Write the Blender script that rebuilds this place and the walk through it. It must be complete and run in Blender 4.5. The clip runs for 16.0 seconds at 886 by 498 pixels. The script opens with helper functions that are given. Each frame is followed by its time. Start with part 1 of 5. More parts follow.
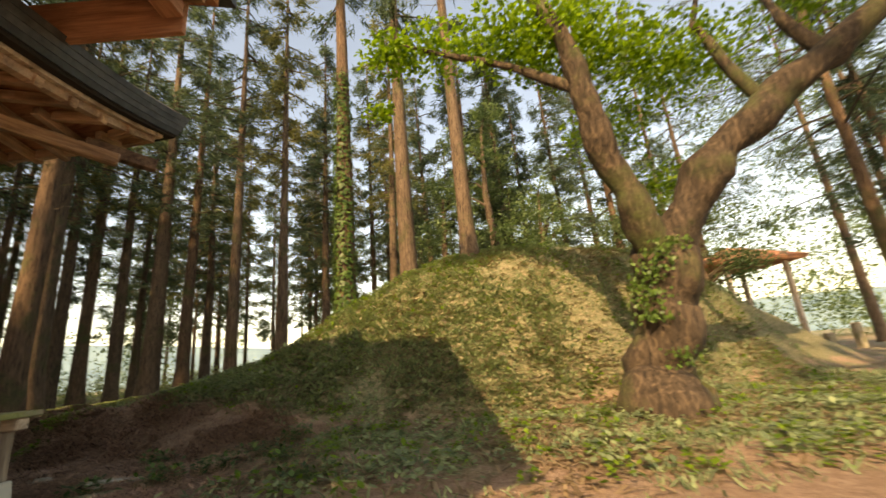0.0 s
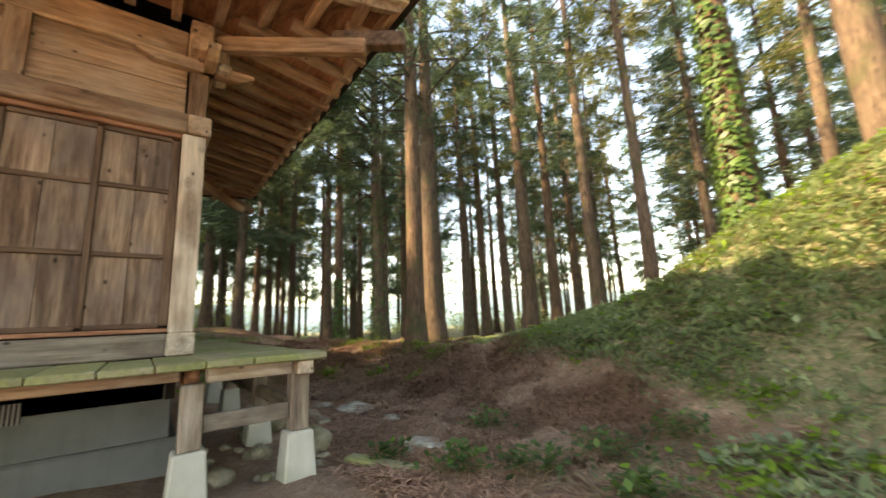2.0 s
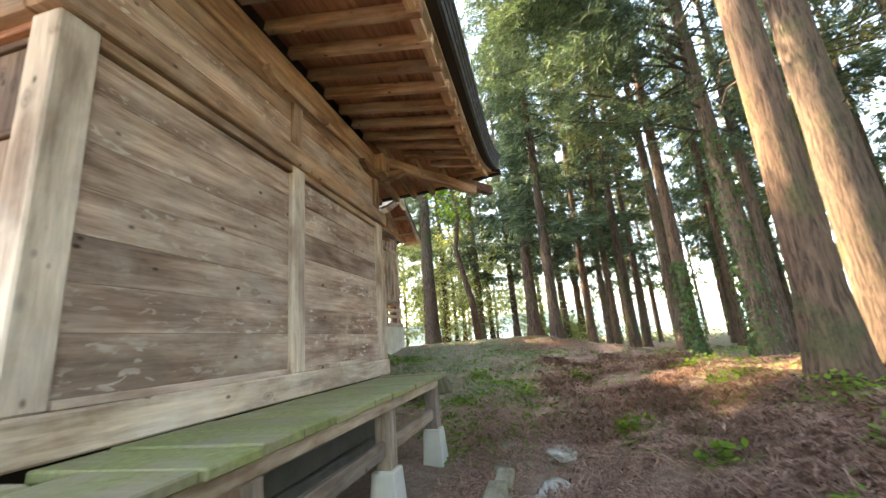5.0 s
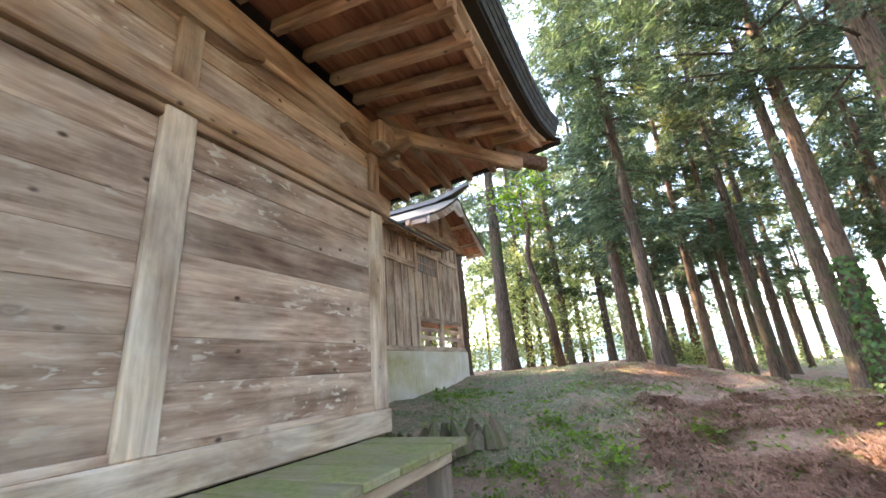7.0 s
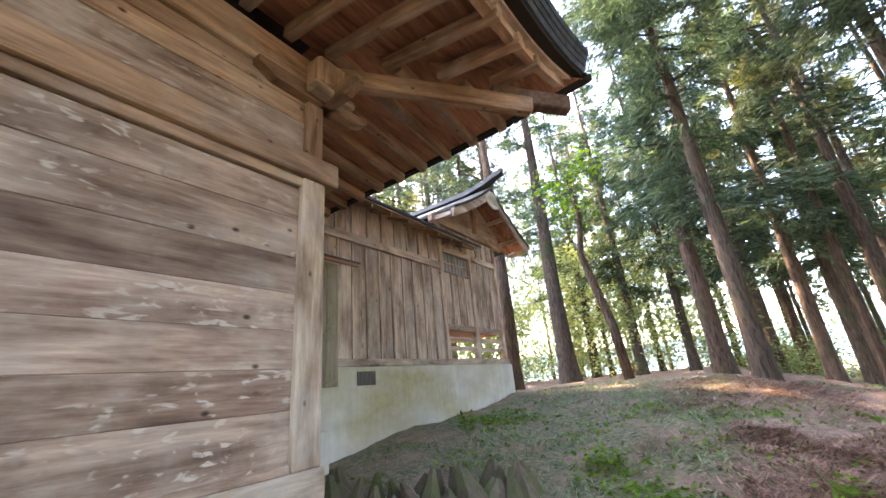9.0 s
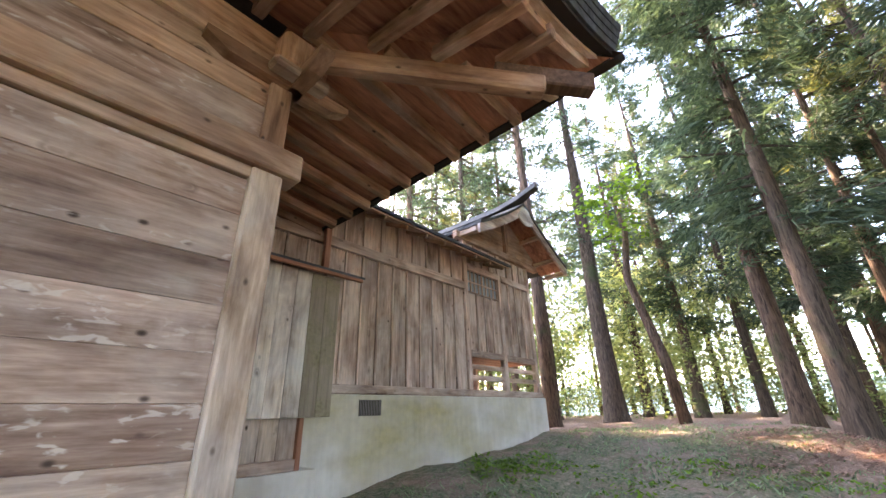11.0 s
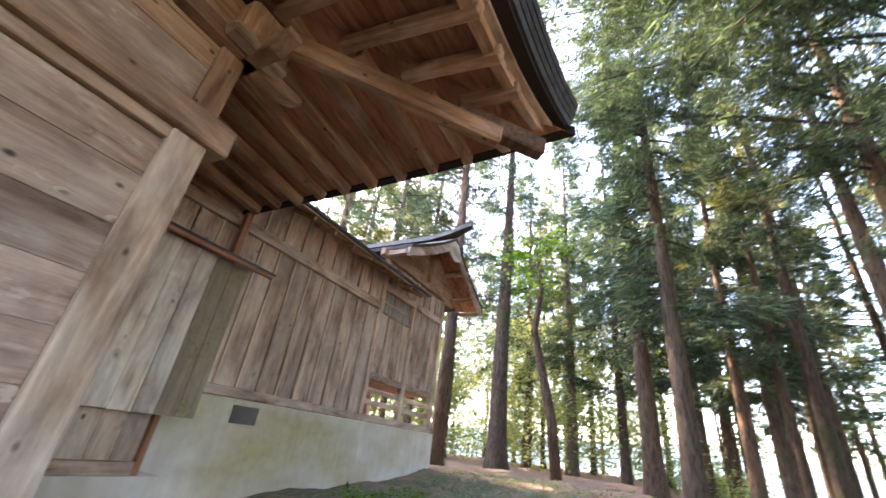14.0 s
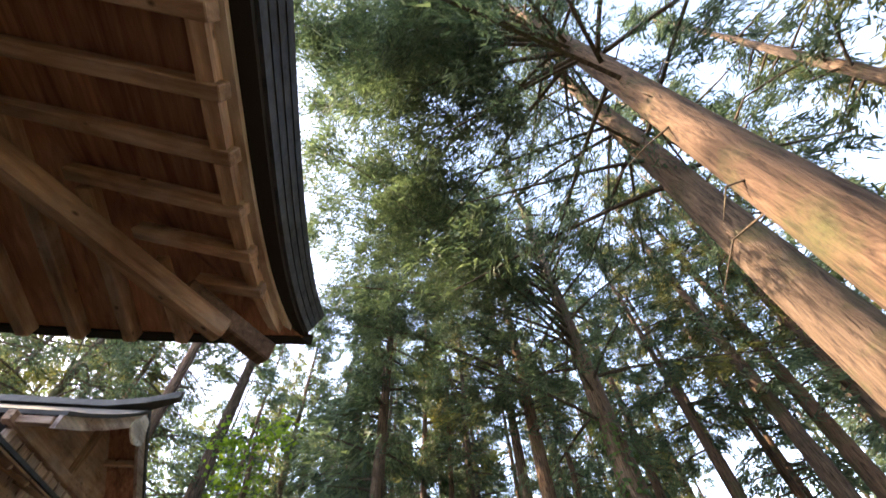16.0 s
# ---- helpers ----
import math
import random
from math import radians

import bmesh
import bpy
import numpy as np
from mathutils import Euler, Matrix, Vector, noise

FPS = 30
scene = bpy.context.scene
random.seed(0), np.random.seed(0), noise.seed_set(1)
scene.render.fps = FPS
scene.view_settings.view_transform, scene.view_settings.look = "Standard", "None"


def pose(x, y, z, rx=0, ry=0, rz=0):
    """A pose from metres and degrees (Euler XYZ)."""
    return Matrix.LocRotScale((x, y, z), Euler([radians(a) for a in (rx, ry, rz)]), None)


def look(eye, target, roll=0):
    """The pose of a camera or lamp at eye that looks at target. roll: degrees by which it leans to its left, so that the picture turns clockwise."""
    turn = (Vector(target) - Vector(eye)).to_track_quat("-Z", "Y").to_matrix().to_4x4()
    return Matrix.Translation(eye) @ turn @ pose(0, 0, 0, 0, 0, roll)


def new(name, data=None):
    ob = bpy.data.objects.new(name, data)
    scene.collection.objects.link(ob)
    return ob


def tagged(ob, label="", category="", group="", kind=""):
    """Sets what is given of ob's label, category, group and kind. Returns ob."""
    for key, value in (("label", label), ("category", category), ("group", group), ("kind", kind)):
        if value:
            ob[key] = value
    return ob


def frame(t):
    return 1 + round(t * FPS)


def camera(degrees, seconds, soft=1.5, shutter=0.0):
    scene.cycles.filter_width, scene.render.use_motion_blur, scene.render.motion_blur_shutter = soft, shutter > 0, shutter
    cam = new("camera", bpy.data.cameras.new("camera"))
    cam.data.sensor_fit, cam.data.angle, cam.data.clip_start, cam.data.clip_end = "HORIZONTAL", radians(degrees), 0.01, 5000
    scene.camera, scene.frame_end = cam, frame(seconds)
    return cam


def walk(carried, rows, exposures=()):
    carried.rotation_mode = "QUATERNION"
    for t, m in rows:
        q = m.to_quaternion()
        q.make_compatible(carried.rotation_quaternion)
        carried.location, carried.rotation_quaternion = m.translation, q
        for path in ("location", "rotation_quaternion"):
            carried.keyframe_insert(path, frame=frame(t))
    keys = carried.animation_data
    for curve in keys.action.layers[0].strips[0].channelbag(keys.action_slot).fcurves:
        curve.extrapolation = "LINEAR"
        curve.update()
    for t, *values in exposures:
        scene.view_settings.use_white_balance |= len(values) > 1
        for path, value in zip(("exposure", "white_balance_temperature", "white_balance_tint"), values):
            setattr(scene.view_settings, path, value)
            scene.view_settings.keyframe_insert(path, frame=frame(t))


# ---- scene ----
cam = camera(97.1, 16.0, shutter=0.35)
PATH = [
    (0, (-0.17, -0.248, 1.166), (-0.17, 1.685, 1.678), -4.9),
    (0.5, (-0.318, 0.586, 1.162), (-0.672, 2.484, 1.682), -6.0),
    (1, (-0.53, 1.409, 1.149), (-1.342, 3.172, 1.63), -5.3),
    (1.5, (-0.879, 2.031, 1.121), (-2.053, 3.593, 1.545), -3.9),
    (2, (-1.015, 2.554, 1.169), (-2.572, 3.757, 1.525), -2.6),
    (2.5, (-1.456, 3.028, 1.183), (-3.247, 3.858, 1.504), -1.3),
    (3, (-1.917, 3.556, 1.188), (-3.838, 4.059, 1.432), -1.1),
    (3.5, (-2.378, 4.025, 1.179), (-4.346, 4.293, 1.411), -1.6),
    (4, (-2.949, 4.478, 1.17), (-4.933, 4.521, 1.422), -2.9),
    (4.2, (-3.208, 4.644, 1.194), (-5.181, 4.555, 1.509), -3.5),
    (6.3, (-5.46, 5.08, 1.377), (-7.281, 4.413, 1.867), -5.8),
    (6.5, (-5.665, 5.093, 1.371), (-7.462, 4.377, 1.878), -5.7),
    (7, (-6.085, 5.099, 1.433), (-7.812, 4.288, 2.031), -4.8),
    (7.5, (-6.42, 5.083, 1.506), (-8.097, 4.218, 2.17), -4.0),
    (8, (-6.84, 5.175, 1.519), (-8.472, 4.24, 2.2), -3.9),
    (8.5, (-7.191, 5.165, 1.53), (-8.785, 4.174, 2.22), -4.4),
    (9, (-7.586, 5.085, 1.549), (-9.149, 4.026, 2.208), -5.2),
    (9.5, (-7.941, 5.106, 1.576), (-9.442, 3.978, 2.266), -5.0),
    (9.7, (-8.049, 5.091, 1.615), (-9.533, 3.935, 2.295), -4.2),
    (11.8, (-8.39, 5.038, 1.676), (-9.761, 3.834, 2.496), -0.9),
    (12, (-8.408, 5.086, 1.7), (-9.794, 3.894, 2.512), -0.1),
    (12.5, (-8.421, 5.052, 1.677), (-9.84, 3.896, 2.483), 1.6),
    (13, (-8.431, 5.039, 1.687), (-9.874, 3.913, 2.494), 3.0),
    (13.5, (-8.417, 5.04, 1.7), (-9.892, 3.98, 2.536), 4.9),
    (14, (-8.388, 5.042, 1.704), (-9.94, 4.155, 2.6), 7.5),
    (14.5, (-8.363, 5.054, 1.742), (-10.003, 4.506, 2.746), 9.2),
    (15, (-8.348, 5.154, 1.843), (-9.914, 5.089, 3.085), 6.5),
    (15.5, (-8.292, 5.248, 1.912), (-9.633, 5.44, 3.384), 0.2),
    (16, (-8.243, 5.279, 1.947), (-9.403, 5.534, 3.556), -3.6),
]
LIGHTEN = [(0, 1.68, 12200, 16), (1.5, 2.68, 10200, 13), (3, 3.48, 9300, 12), (4.2, 3.9, 8700, 13), (7, 4.42, 7250, 19), (9.5, 4.42, 7250, 24), (13.5, 4.4, 7250, 27), (14.5, 4.0, 7400, 27), (16, 3.32, 7700, 22)]
walk(cam, [(t, look(eye, target, roll)) for t, eye, target, roll in PATH], LIGHTEN)

# ---- world, sun and exposure ----
SUN_DIR = Vector((0.3, 0.767, -0.566)).normalized()  # the way the light travels
world = bpy.data.worlds.new("sky_world")
scene.world = world
world.use_nodes = True
wn = world.node_tree.nodes
sky = wn.new("ShaderNodeTexSky")
sky.sky_type, sky.sun_disc = "NISHITA", False
sky.sun_elevation = math.asin(-SUN_DIR.z)
sky.sun_rotation = math.atan2(-SUN_DIR.x, -SUN_DIR.y)
sky.air_density, sky.dust_density, sky.ozone_density = 1.0, 1.0, 1.0
world.node_tree.links.new(sky.outputs[0], wn["Background"].inputs[0])
wn["Background"].inputs[1].default_value = 0.15
sun = new("sun", bpy.data.lights.new("sun", "SUN"))
sun.data.energy, sun.data.angle, sun.data.color = 2.7, radians(0.6), (1.0, 0.86, 0.66)
sun.matrix_world = look((-20, -20, 25), Vector((-20, -20, 25)) + SUN_DIR)


# ---- materials ----
def material(name, rough=0.8, metal=0.0, spec=0.35):
    m = bpy.data.materials.new(name)
    m.use_nodes = True
    nt = m.node_tree
    b = nt.nodes["Principled BSDF"]
    b.inputs["Roughness"].default_value = rough
    b.inputs["Metallic"].default_value = metal
    b.inputs["Specular IOR Level"].default_value = spec
    return m, nt, b


def node(nt, kind, **values):
    n = nt.nodes.new(kind)
    for k, v in values.items():
        n.inputs[k].default_value = v
    return n


def coords(nt, scale=(1, 1, 1), shift=True):
    """Object coordinates, scaled, and shifted by each object's own random number."""
    tc = nt.nodes.new("ShaderNodeTexCoord")
    mp = nt.nodes.new("ShaderNodeMapping")
    mp.inputs["Scale"].default_value = scale
    nt.links.new(tc.outputs["Object"], mp.inputs["Vector"])
    if shift:
        oi = nt.nodes.new("ShaderNodeObjectInfo")
        mu = nt.nodes.new("ShaderNodeMath")
        mu.operation = "MULTIPLY"
        mu.inputs[1].default_value = 37.0
        nt.links.new(oi.outputs["Random"], mu.inputs[0])
        nt.links.new(mu.outputs[0], mp.inputs["Location"])
    return mp.outputs["Vector"]


def noise_tex(nt, vec, scale, detail=5.0, rough=0.6, distortion=0.0):
    n = node(nt, "ShaderNodeTexNoise", Scale=scale, Detail=detail, Roughness=rough, Distortion=distortion)
    nt.links.new(vec, n.inputs["Vector"])
    return n.outputs["Fac"]


def ramp(nt, fac, stops):
    r = nt.nodes.new("ShaderNodeValToRGB")
    e = r.color_ramp.elements
    while len(e) < len(stops):
        e.new(0.5)
    for el, (p, c) in zip(e, stops):
        el.position, el.color = p, (*c, 1)
    nt.links.new(fac, r.inputs["Fac"])
    return r.outputs["Color"]


def blend(nt, fac, a, b, kind="MIX"):
    m = nt.nodes.new("ShaderNodeMix")
    m.data_type, m.blend_type = "RGBA", kind
    for sock, v in ((m.inputs["Factor"], fac), (m.inputs["A"], a), (m.inputs["B"], b)):
        if isinstance(v, (int, float)):
            sock.default_value = v
        elif isinstance(v, tuple):
            sock.default_value = (*v, 1)
        else:
            nt.links.new(v, sock)
    return m.outputs["Result"]


def random_tint(nt, colour, amount):
    """Each object a little lighter or darker than the next."""
    oi = nt.nodes.new("ShaderNodeObjectInfo")
    mr = nt.nodes.new("ShaderNodeMapRange")
    mr.inputs["To Min"].default_value, mr.inputs["To Max"].default_value = 1 - amount, 1 + amount
    nt.links.new(oi.outputs["Random"], mr.inputs["Value"])
    hsv = nt.nodes.new("ShaderNodeHueSaturation")
    nt.links.new(mr.outputs[0], hsv.inputs["Value"])
    nt.links.new(colour, hsv.inputs["Color"])
    return hsv.outputs["Color"]


def bump(nt, bsdf, height, strength=0.3, distance=0.01):
    b = nt.nodes.new("ShaderNodeBump")
    b.inputs["Strength"].default_value, b.inputs["Distance"].default_value = strength, distance
    nt.links.new(height, b.inputs["Height"])
    nt.links.new(b.outputs[0], bsdf.inputs["Normal"])


def wood(name, axis, dark, mid, light, grey=None, grey_amount=0.5, knots=0.0, tint=0.12, rough=0.82, flecks=0.0):
    """Weathered sawn wood with its grain along the axis."""
    m, nt, b = material(name, rough)
    sc = {"x": (0.7, 9, 9), "y": (9, 0.7, 9), "z": (9, 9, 0.7)}[axis]
    v = coords(nt, sc)
    fine = noise_tex(nt, v, 3.2, 8, 0.68, 0.25)
    rings = noise_tex(nt, v, 0.8, 3, 0.5, 1.2)
    col = ramp(nt, fine, ((0.36, dark), (0.5, mid), (0.64, light)))
    col = blend(nt, 0.45, col, ramp(nt, rings, ((0.34, tuple(c * 0.7 for c in dark)), (0.47, mid), (0.56, light), (0.66, mid), (0.72, dark))))
    plain = coords(nt)
    bs = {"x": (0.5, 2.2, 2.2), "y": (2.2, 0.5, 2.2), "z": (2.2, 2.2, 0.5)}[axis]
    smear = noise_tex(nt, coords(nt, bs), 2.0, 6, 0.6, 0.6)
    col = blend(nt, 1.0, col, ramp(nt, smear, ((0.34, (0.6, 0.56, 0.54)), (0.55, (1, 1, 1)), (0.7, (1.12, 1.1, 1.08)))), "MULTIPLY")
    if grey:
        patches = noise_tex(nt, plain, 1.7, 6, 0.62, 0.5)
        mask = ramp(nt, patches, ((0.5 - 0.3 * grey_amount, (0, 0, 0)), (0.75 - 0.3 * grey_amount, (1, 1, 1))))
        col = blend(nt, mask, col, blend(nt, 0.6, grey, ramp(nt, fine, ((0.3, tuple(c * 0.6 for c in grey)), (0.7, tuple(c * 1.3 for c in grey))))))
    ws = {"x": (0.8, 2.6, 2.6), "y": (2.6, 0.8, 2.6), "z": (2.6, 2.6, 0.8)}[axis]
    if grey:
        # brown and violet-grey weather bands along the grain
        band = noise_tex(nt, coords(nt, ws), 1.3, 5, 0.6, 0.4)
        col = blend(nt, 1.0, col, ramp(nt, band, ((0.36, (0.72, 0.65, 0.62)), (0.5, (1.12, 1.1, 1.07)), (0.64, (1.4, 1.4, 1.38)))), "MULTIPLY")
    if knots:
        ks = {"x": (2.6, 5, 5), "y": (5, 2.6, 5), "z": (5, 5, 2.6)}[axis]
        ring = node(nt, "ShaderNodeTexVoronoi", Scale=1.0)
        nt.links.new(coords(nt, ks), ring.inputs["Vector"])
        halo = ramp(nt, ring.outputs["Distance"], ((0.0, (1, 1, 1)), (0.07, (0.8, 0.8, 0.8)), (0.1, (0.2, 0.2, 0.2)), (0.13, (0.55, 0.55, 0.55)), (0.19, (0, 0, 0))))
        some = ramp(nt, noise_tex(nt, plain, 1.9, 2), ((0.5, (0, 0, 0)), (0.56, (0.75, 0.75, 0.75))))
        col = blend(nt, blend(nt, 1.0, halo, some, "MULTIPLY"), col, tuple(c * 0.35 for c in dark))
        ks = {"x": (4.5, 7, 7), "y": (7, 4.5, 7), "z": (7, 7, 4.5)}[axis]
        vo = node(nt, "ShaderNodeTexVoronoi", Scale=1.0)
        nt.links.new(coords(nt, ks), vo.inputs["Vector"])
        spot = ramp(nt, vo.outputs["Distance"], ((0.0, (1, 1, 1)), (0.06, (0.85, 0.85, 0.85)), (0.13, (0, 0, 0))))
        keep = ramp(nt, noise_tex(nt, plain, 2.3, 2), ((0.42, (0, 0, 0)), (0.5, (1, 1, 1))))
        col = blend(nt, blend(nt, 1.0, spot, keep, "MULTIPLY"), col, tuple(c * 0.22 for c in dark))
    if flecks:
        fs = {"x": (11, 30, 30), "y": (30, 11, 30), "z": (30, 30, 11)}[axis]
        fl = noise_tex(nt, coords(nt, fs), 0.9, 3, 0.45, 0.6)
        spot = ramp(nt, fl, ((0.58, (0, 0, 0)), (0.65, (1, 1, 1))))
        near = ramp(nt, noise_tex(nt, coords(nt, ws), 1.0, 3), ((0.44, (0, 0, 0)), (0.62, (flecks, flecks, flecks))))
        col = blend(nt, blend(nt, 1.0, spot, near, "MULTIPLY"), col, (0.6, 0.52, 0.45))
    nt.links.new(random_tint(nt, col, tint), b.inputs["Base Color"])
    bump(nt, b, fine, 0.45, 0.004)
    return m


GREY = (0.27, 0.235, 0.215)
PLANK = {a: wood("weathered_plank_" + a, a, (0.18, 0.11, 0.08), (0.36, 0.25, 0.195), (0.53, 0.405, 0.33), (0.4, 0.32, 0.27), 0.28, 1.0, 0.22, 0.85, 0.95) for a in "xyz"}
POST = {a: wood("pale_post_" + a, a, (0.28, 0.19, 0.13), (0.45, 0.34, 0.25), (0.62, 0.5, 0.39), (0.49, 0.42, 0.36), 0.5, 0.8, 0.1) for a in "xyz"}
WARM = {a: wood("sheltered_timber_" + a, a, (0.22, 0.125, 0.077), (0.38, 0.235, 0.152), (0.53, 0.36, 0.245), (0.41, 0.31, 0.245), 0.2, 0.8, 0.16) for a in "xyz"}
DARK = {a: wood("dark_soffit_" + a, a, (0.24, 0.1, 0.06), (0.42, 0.195, 0.118), (0.56, 0.29, 0.18), None, 0, 0.0, 0.15) for a in "xyz"}
SILVER = {a: wood("silvered_board_" + a, a, (0.2, 0.12, 0.085), (0.45, 0.315, 0.24), (0.66, 0.51, 0.41), (0.5, 0.415, 0.355), 0.45, 0.9, 0.2) for a in "xyz"}
PALE = {a: wood("new_pale_board_" + a, a, (0.46, 0.36, 0.25), (0.7, 0.6, 0.48), (0.82, 0.76, 0.66), (0.72, 0.68, 0.62), 0.5, 0.9, 0.18) for a in "xyz"}
# WARM timber made darker: the porch's shade on the front is in this colour
WARM_SHADED = {a: wood("shaded_front_board_" + a, a, (0.13, 0.07, 0.042), (0.25, 0.145, 0.09), (0.37, 0.23, 0.15), (0.27, 0.19, 0.14), 0.2, 0.8, 0.16) for a in "yz"}
LEG = {a: wood("grey_brown_leg_" + a, a, (0.1, 0.073, 0.055), (0.21, 0.16, 0.125), (0.34, 0.275, 0.22), (0.24, 0.205, 0.175), 0.4, 0.6, 0.15) for a in "xyz"}
PANEL = wood("door_panel_wood", "z", (0.075, 0.042, 0.027), (0.17, 0.106, 0.072), (0.33, 0.235, 0.17), (0.17, 0.125, 0.105), 0.35, 0.7, 0.25)
RAIL = {a: wood("door_rail_" + a, a, (0.06, 0.033, 0.022), (0.12, 0.07, 0.046), (0.19, 0.12, 0.08)) for a in "yz"}


def mossy(name, under, moss, amount, scale=3.0, axis="x"):
    m, nt, b = material(name, 0.9)
    sc = {"x": (0.7, 12, 12), "y": (12, 0.7, 12), "z": (12, 12, 0.7)}[axis]
    grain = noise_tex(nt, coords(nt, sc), 2.5, 7, 0.65)
    col = ramp(nt, grain, ((0.3, tuple(c * 0.55 for c in under)), (0.7, under)))
    patch = noise_tex(nt, coords(nt), scale, 6, 0.65)
    green = ramp(nt, noise_tex(nt, coords(nt), scale * 9, 4), ((0.3, tuple(c * 0.6 for c in moss)), (0.7, moss)))
    mask = ramp(nt, patch, ((0.55 - amount * 0.35, (0, 0, 0)), (0.75 - amount * 0.3, (1, 1, 1))))
    nt.links.new(random_tint(nt, blend(nt, mask, col, green), 0.14), b.inputs["Base Color"])
    bump(nt, b, noise_tex(nt, coords(nt), 60, 5), 0.5, 0.006)
    return m


MOSS_X = mossy("mossy_board_x", (0.36, 0.31, 0.22), (0.28, 0.3, 0.12), 0.62, 3.0, "x")
MOSS_Y = mossy("mossy_board_y", (0.36, 0.31, 0.22), (0.28, 0.3, 0.12), 0.62, 3.0, "y")
MOSS_PALE = mossy("algae_board", (0.46, 0.38, 0.28), (0.36, 0.32, 0.19), 0.4, 3.0, "z")
STUMP = mossy("rotten_wood", (0.2, 0.15, 0.11), (0.12, 0.15, 0.06), 0.4, 5.0, "z")
STONE = mossy("mossy_stone", (0.37, 0.32, 0.24), (0.2, 0.19, 0.09), 0.3, 4.0)
PALE_STONE = mossy("pale_stone", (0.52, 0.5, 0.44), (0.26, 0.22, 0.15), 0.25, 7.0)


def concrete(name, base, stain, amount):
    m, nt, b = material(name, 0.85)
    v = coords(nt)
    n = noise_tex(nt, v, 2.2, 8, 0.65)
    col = ramp(nt, n, ((0.25, tuple(c * 0.72 for c in base)), (0.7, base)))
    # algae climbs the wall in broad tongues
    big = noise_tex(nt, coords(nt, (0.45, 0.45, 0.9), False), 1.0, 4, 0.55)
    mask = ramp(nt, big, ((0.5 - amount * 0.3, (0, 0, 0)), (0.72 - amount * 0.25, (0.85, 0.85, 0.85))))
    col = blend(nt, mask, col, ramp(nt, noise_tex(nt, v, 9, 6), ((0.3, tuple(c * 0.65 for c in stain)), (0.75, stain))))
    streak = noise_tex(nt, coords(nt, (7, 7, 0.5)), 1.5, 5)
    col = blend(nt, 0.14, col, ramp(nt, streak, ((0.35, (0.45, 0.43, 0.38)), (0.6, (1, 1, 1)))), "MULTIPLY")
    nt.links.new(col, b.inputs["Base Color"])
    bump(nt, b, noise_tex(nt, v, 70, 5), 0.35, 0.004)
    return m


CONCRETE = concrete("stained_concrete", (0.78, 0.75, 0.69), (0.55, 0.47, 0.2), 0.1)
# footing grey lowered to carry the shade of porch and trees
CONCRETE_SHADED = concrete("shaded_concrete", (0.21, 0.215, 0.205), (0.15, 0.155, 0.13), 0.35)
CONCRETE_PALE = concrete("pale_concrete", (0.62, 0.6, 0.54), (0.42, 0.42, 0.27), 0.3)


def metal_roof():
    m, nt, b = material("dark_sheet_roof", 0.5, 0.2, 0.4)
    n = noise_tex(nt, coords(nt), 6, 6, 0.6)
    nt.links.new(random_tint(nt, ramp(nt, n, ((0.3, (0.03, 0.032, 0.035)), (0.7, (0.085, 0.09, 0.095)))), 0.3), b.inputs["Base Color"])
    nt.links.new(ramp(nt, noise_tex(nt, coords(nt), 14, 5), ((0.3, (0.3, 0.3, 0.3)), (0.7, (0.62, 0.62, 0.62)))), b.inputs["Roughness"])
    bump(nt, b, noise_tex(nt, coords(nt), 25, 4), 0.25, 0.01)
    return m


ROOF = metal_roof()
ROOF_TOP, rnt, rb = material("dull_roof_sheet", 0.7, 0.2)
rnt.links.new(ramp(rnt, noise_tex(rnt, coords(rnt), 3, 7, 0.65), ((0.3, (0.035, 0.033, 0.03)), (0.7, (0.09, 0.085, 0.07)))), rb.inputs["Base Color"])
IRON = material("dark_iron", 0.6, 0.7)[0]
IRON.node_tree.nodes["Principled BSDF"].inputs["Base Color"].default_value = (0.045, 0.045, 0.048, 1)
# near-black base colour holds the darkness of gaps and hollow interiors
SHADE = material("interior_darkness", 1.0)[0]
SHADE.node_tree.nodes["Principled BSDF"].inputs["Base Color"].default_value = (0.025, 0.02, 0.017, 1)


def bark(name, dark, mid, light, moss=0.0, stretch=0.1, scale=17.0):
    m, nt, b = material(name, 0.92)
    v = coords(nt, (1, 1, stretch))
    ridges = noise_tex(nt, v, scale, 8, 0.66, 0.8)
    col = ramp(nt, ridges, ((0.36, dark), (0.5, mid), (0.66, light)))
    if moss:
        patch = noise_tex(nt, coords(nt), 1.1, 6, 0.6)
        green = ramp(nt, noise_tex(nt, coords(nt), 25, 4), ((0.3, (0.03, 0.04, 0.014)), (0.7, (0.085, 0.1, 0.035))))
        col = blend(nt, ramp(nt, patch, ((0.58 - moss * 0.3, (0, 0, 0)), (0.75 - moss * 0.25, (1, 1, 1)))), col, green)
    nt.links.new(random_tint(nt, col, 0.2), b.inputs["Base Color"])
    bump(nt, b, ridges, 0.7, 0.04)
    return m


CEDAR_BARK = bark("cedar_bark", (0.03, 0.02, 0.014), (0.098, 0.067, 0.046), (0.165, 0.118, 0.082), 0.15, 0.12, 26.0)
RED_BARK = bark("reddish_cedar_bark", (0.032, 0.02, 0.013), (0.11, 0.068, 0.043), (0.185, 0.12, 0.078), 0.08, 0.12, 26.0)
OLD_BARK = bark("gnarled_old_bark", (0.014, 0.01, 0.007), (0.05, 0.035, 0.024), (0.13, 0.09, 0.06), 0.3, 0.28, 13.0)
TWIG = bark("dry_twig_bark", (0.03, 0.022, 0.016), (0.06, 0.045, 0.03), (0.11, 0.085, 0.06), 0.2)


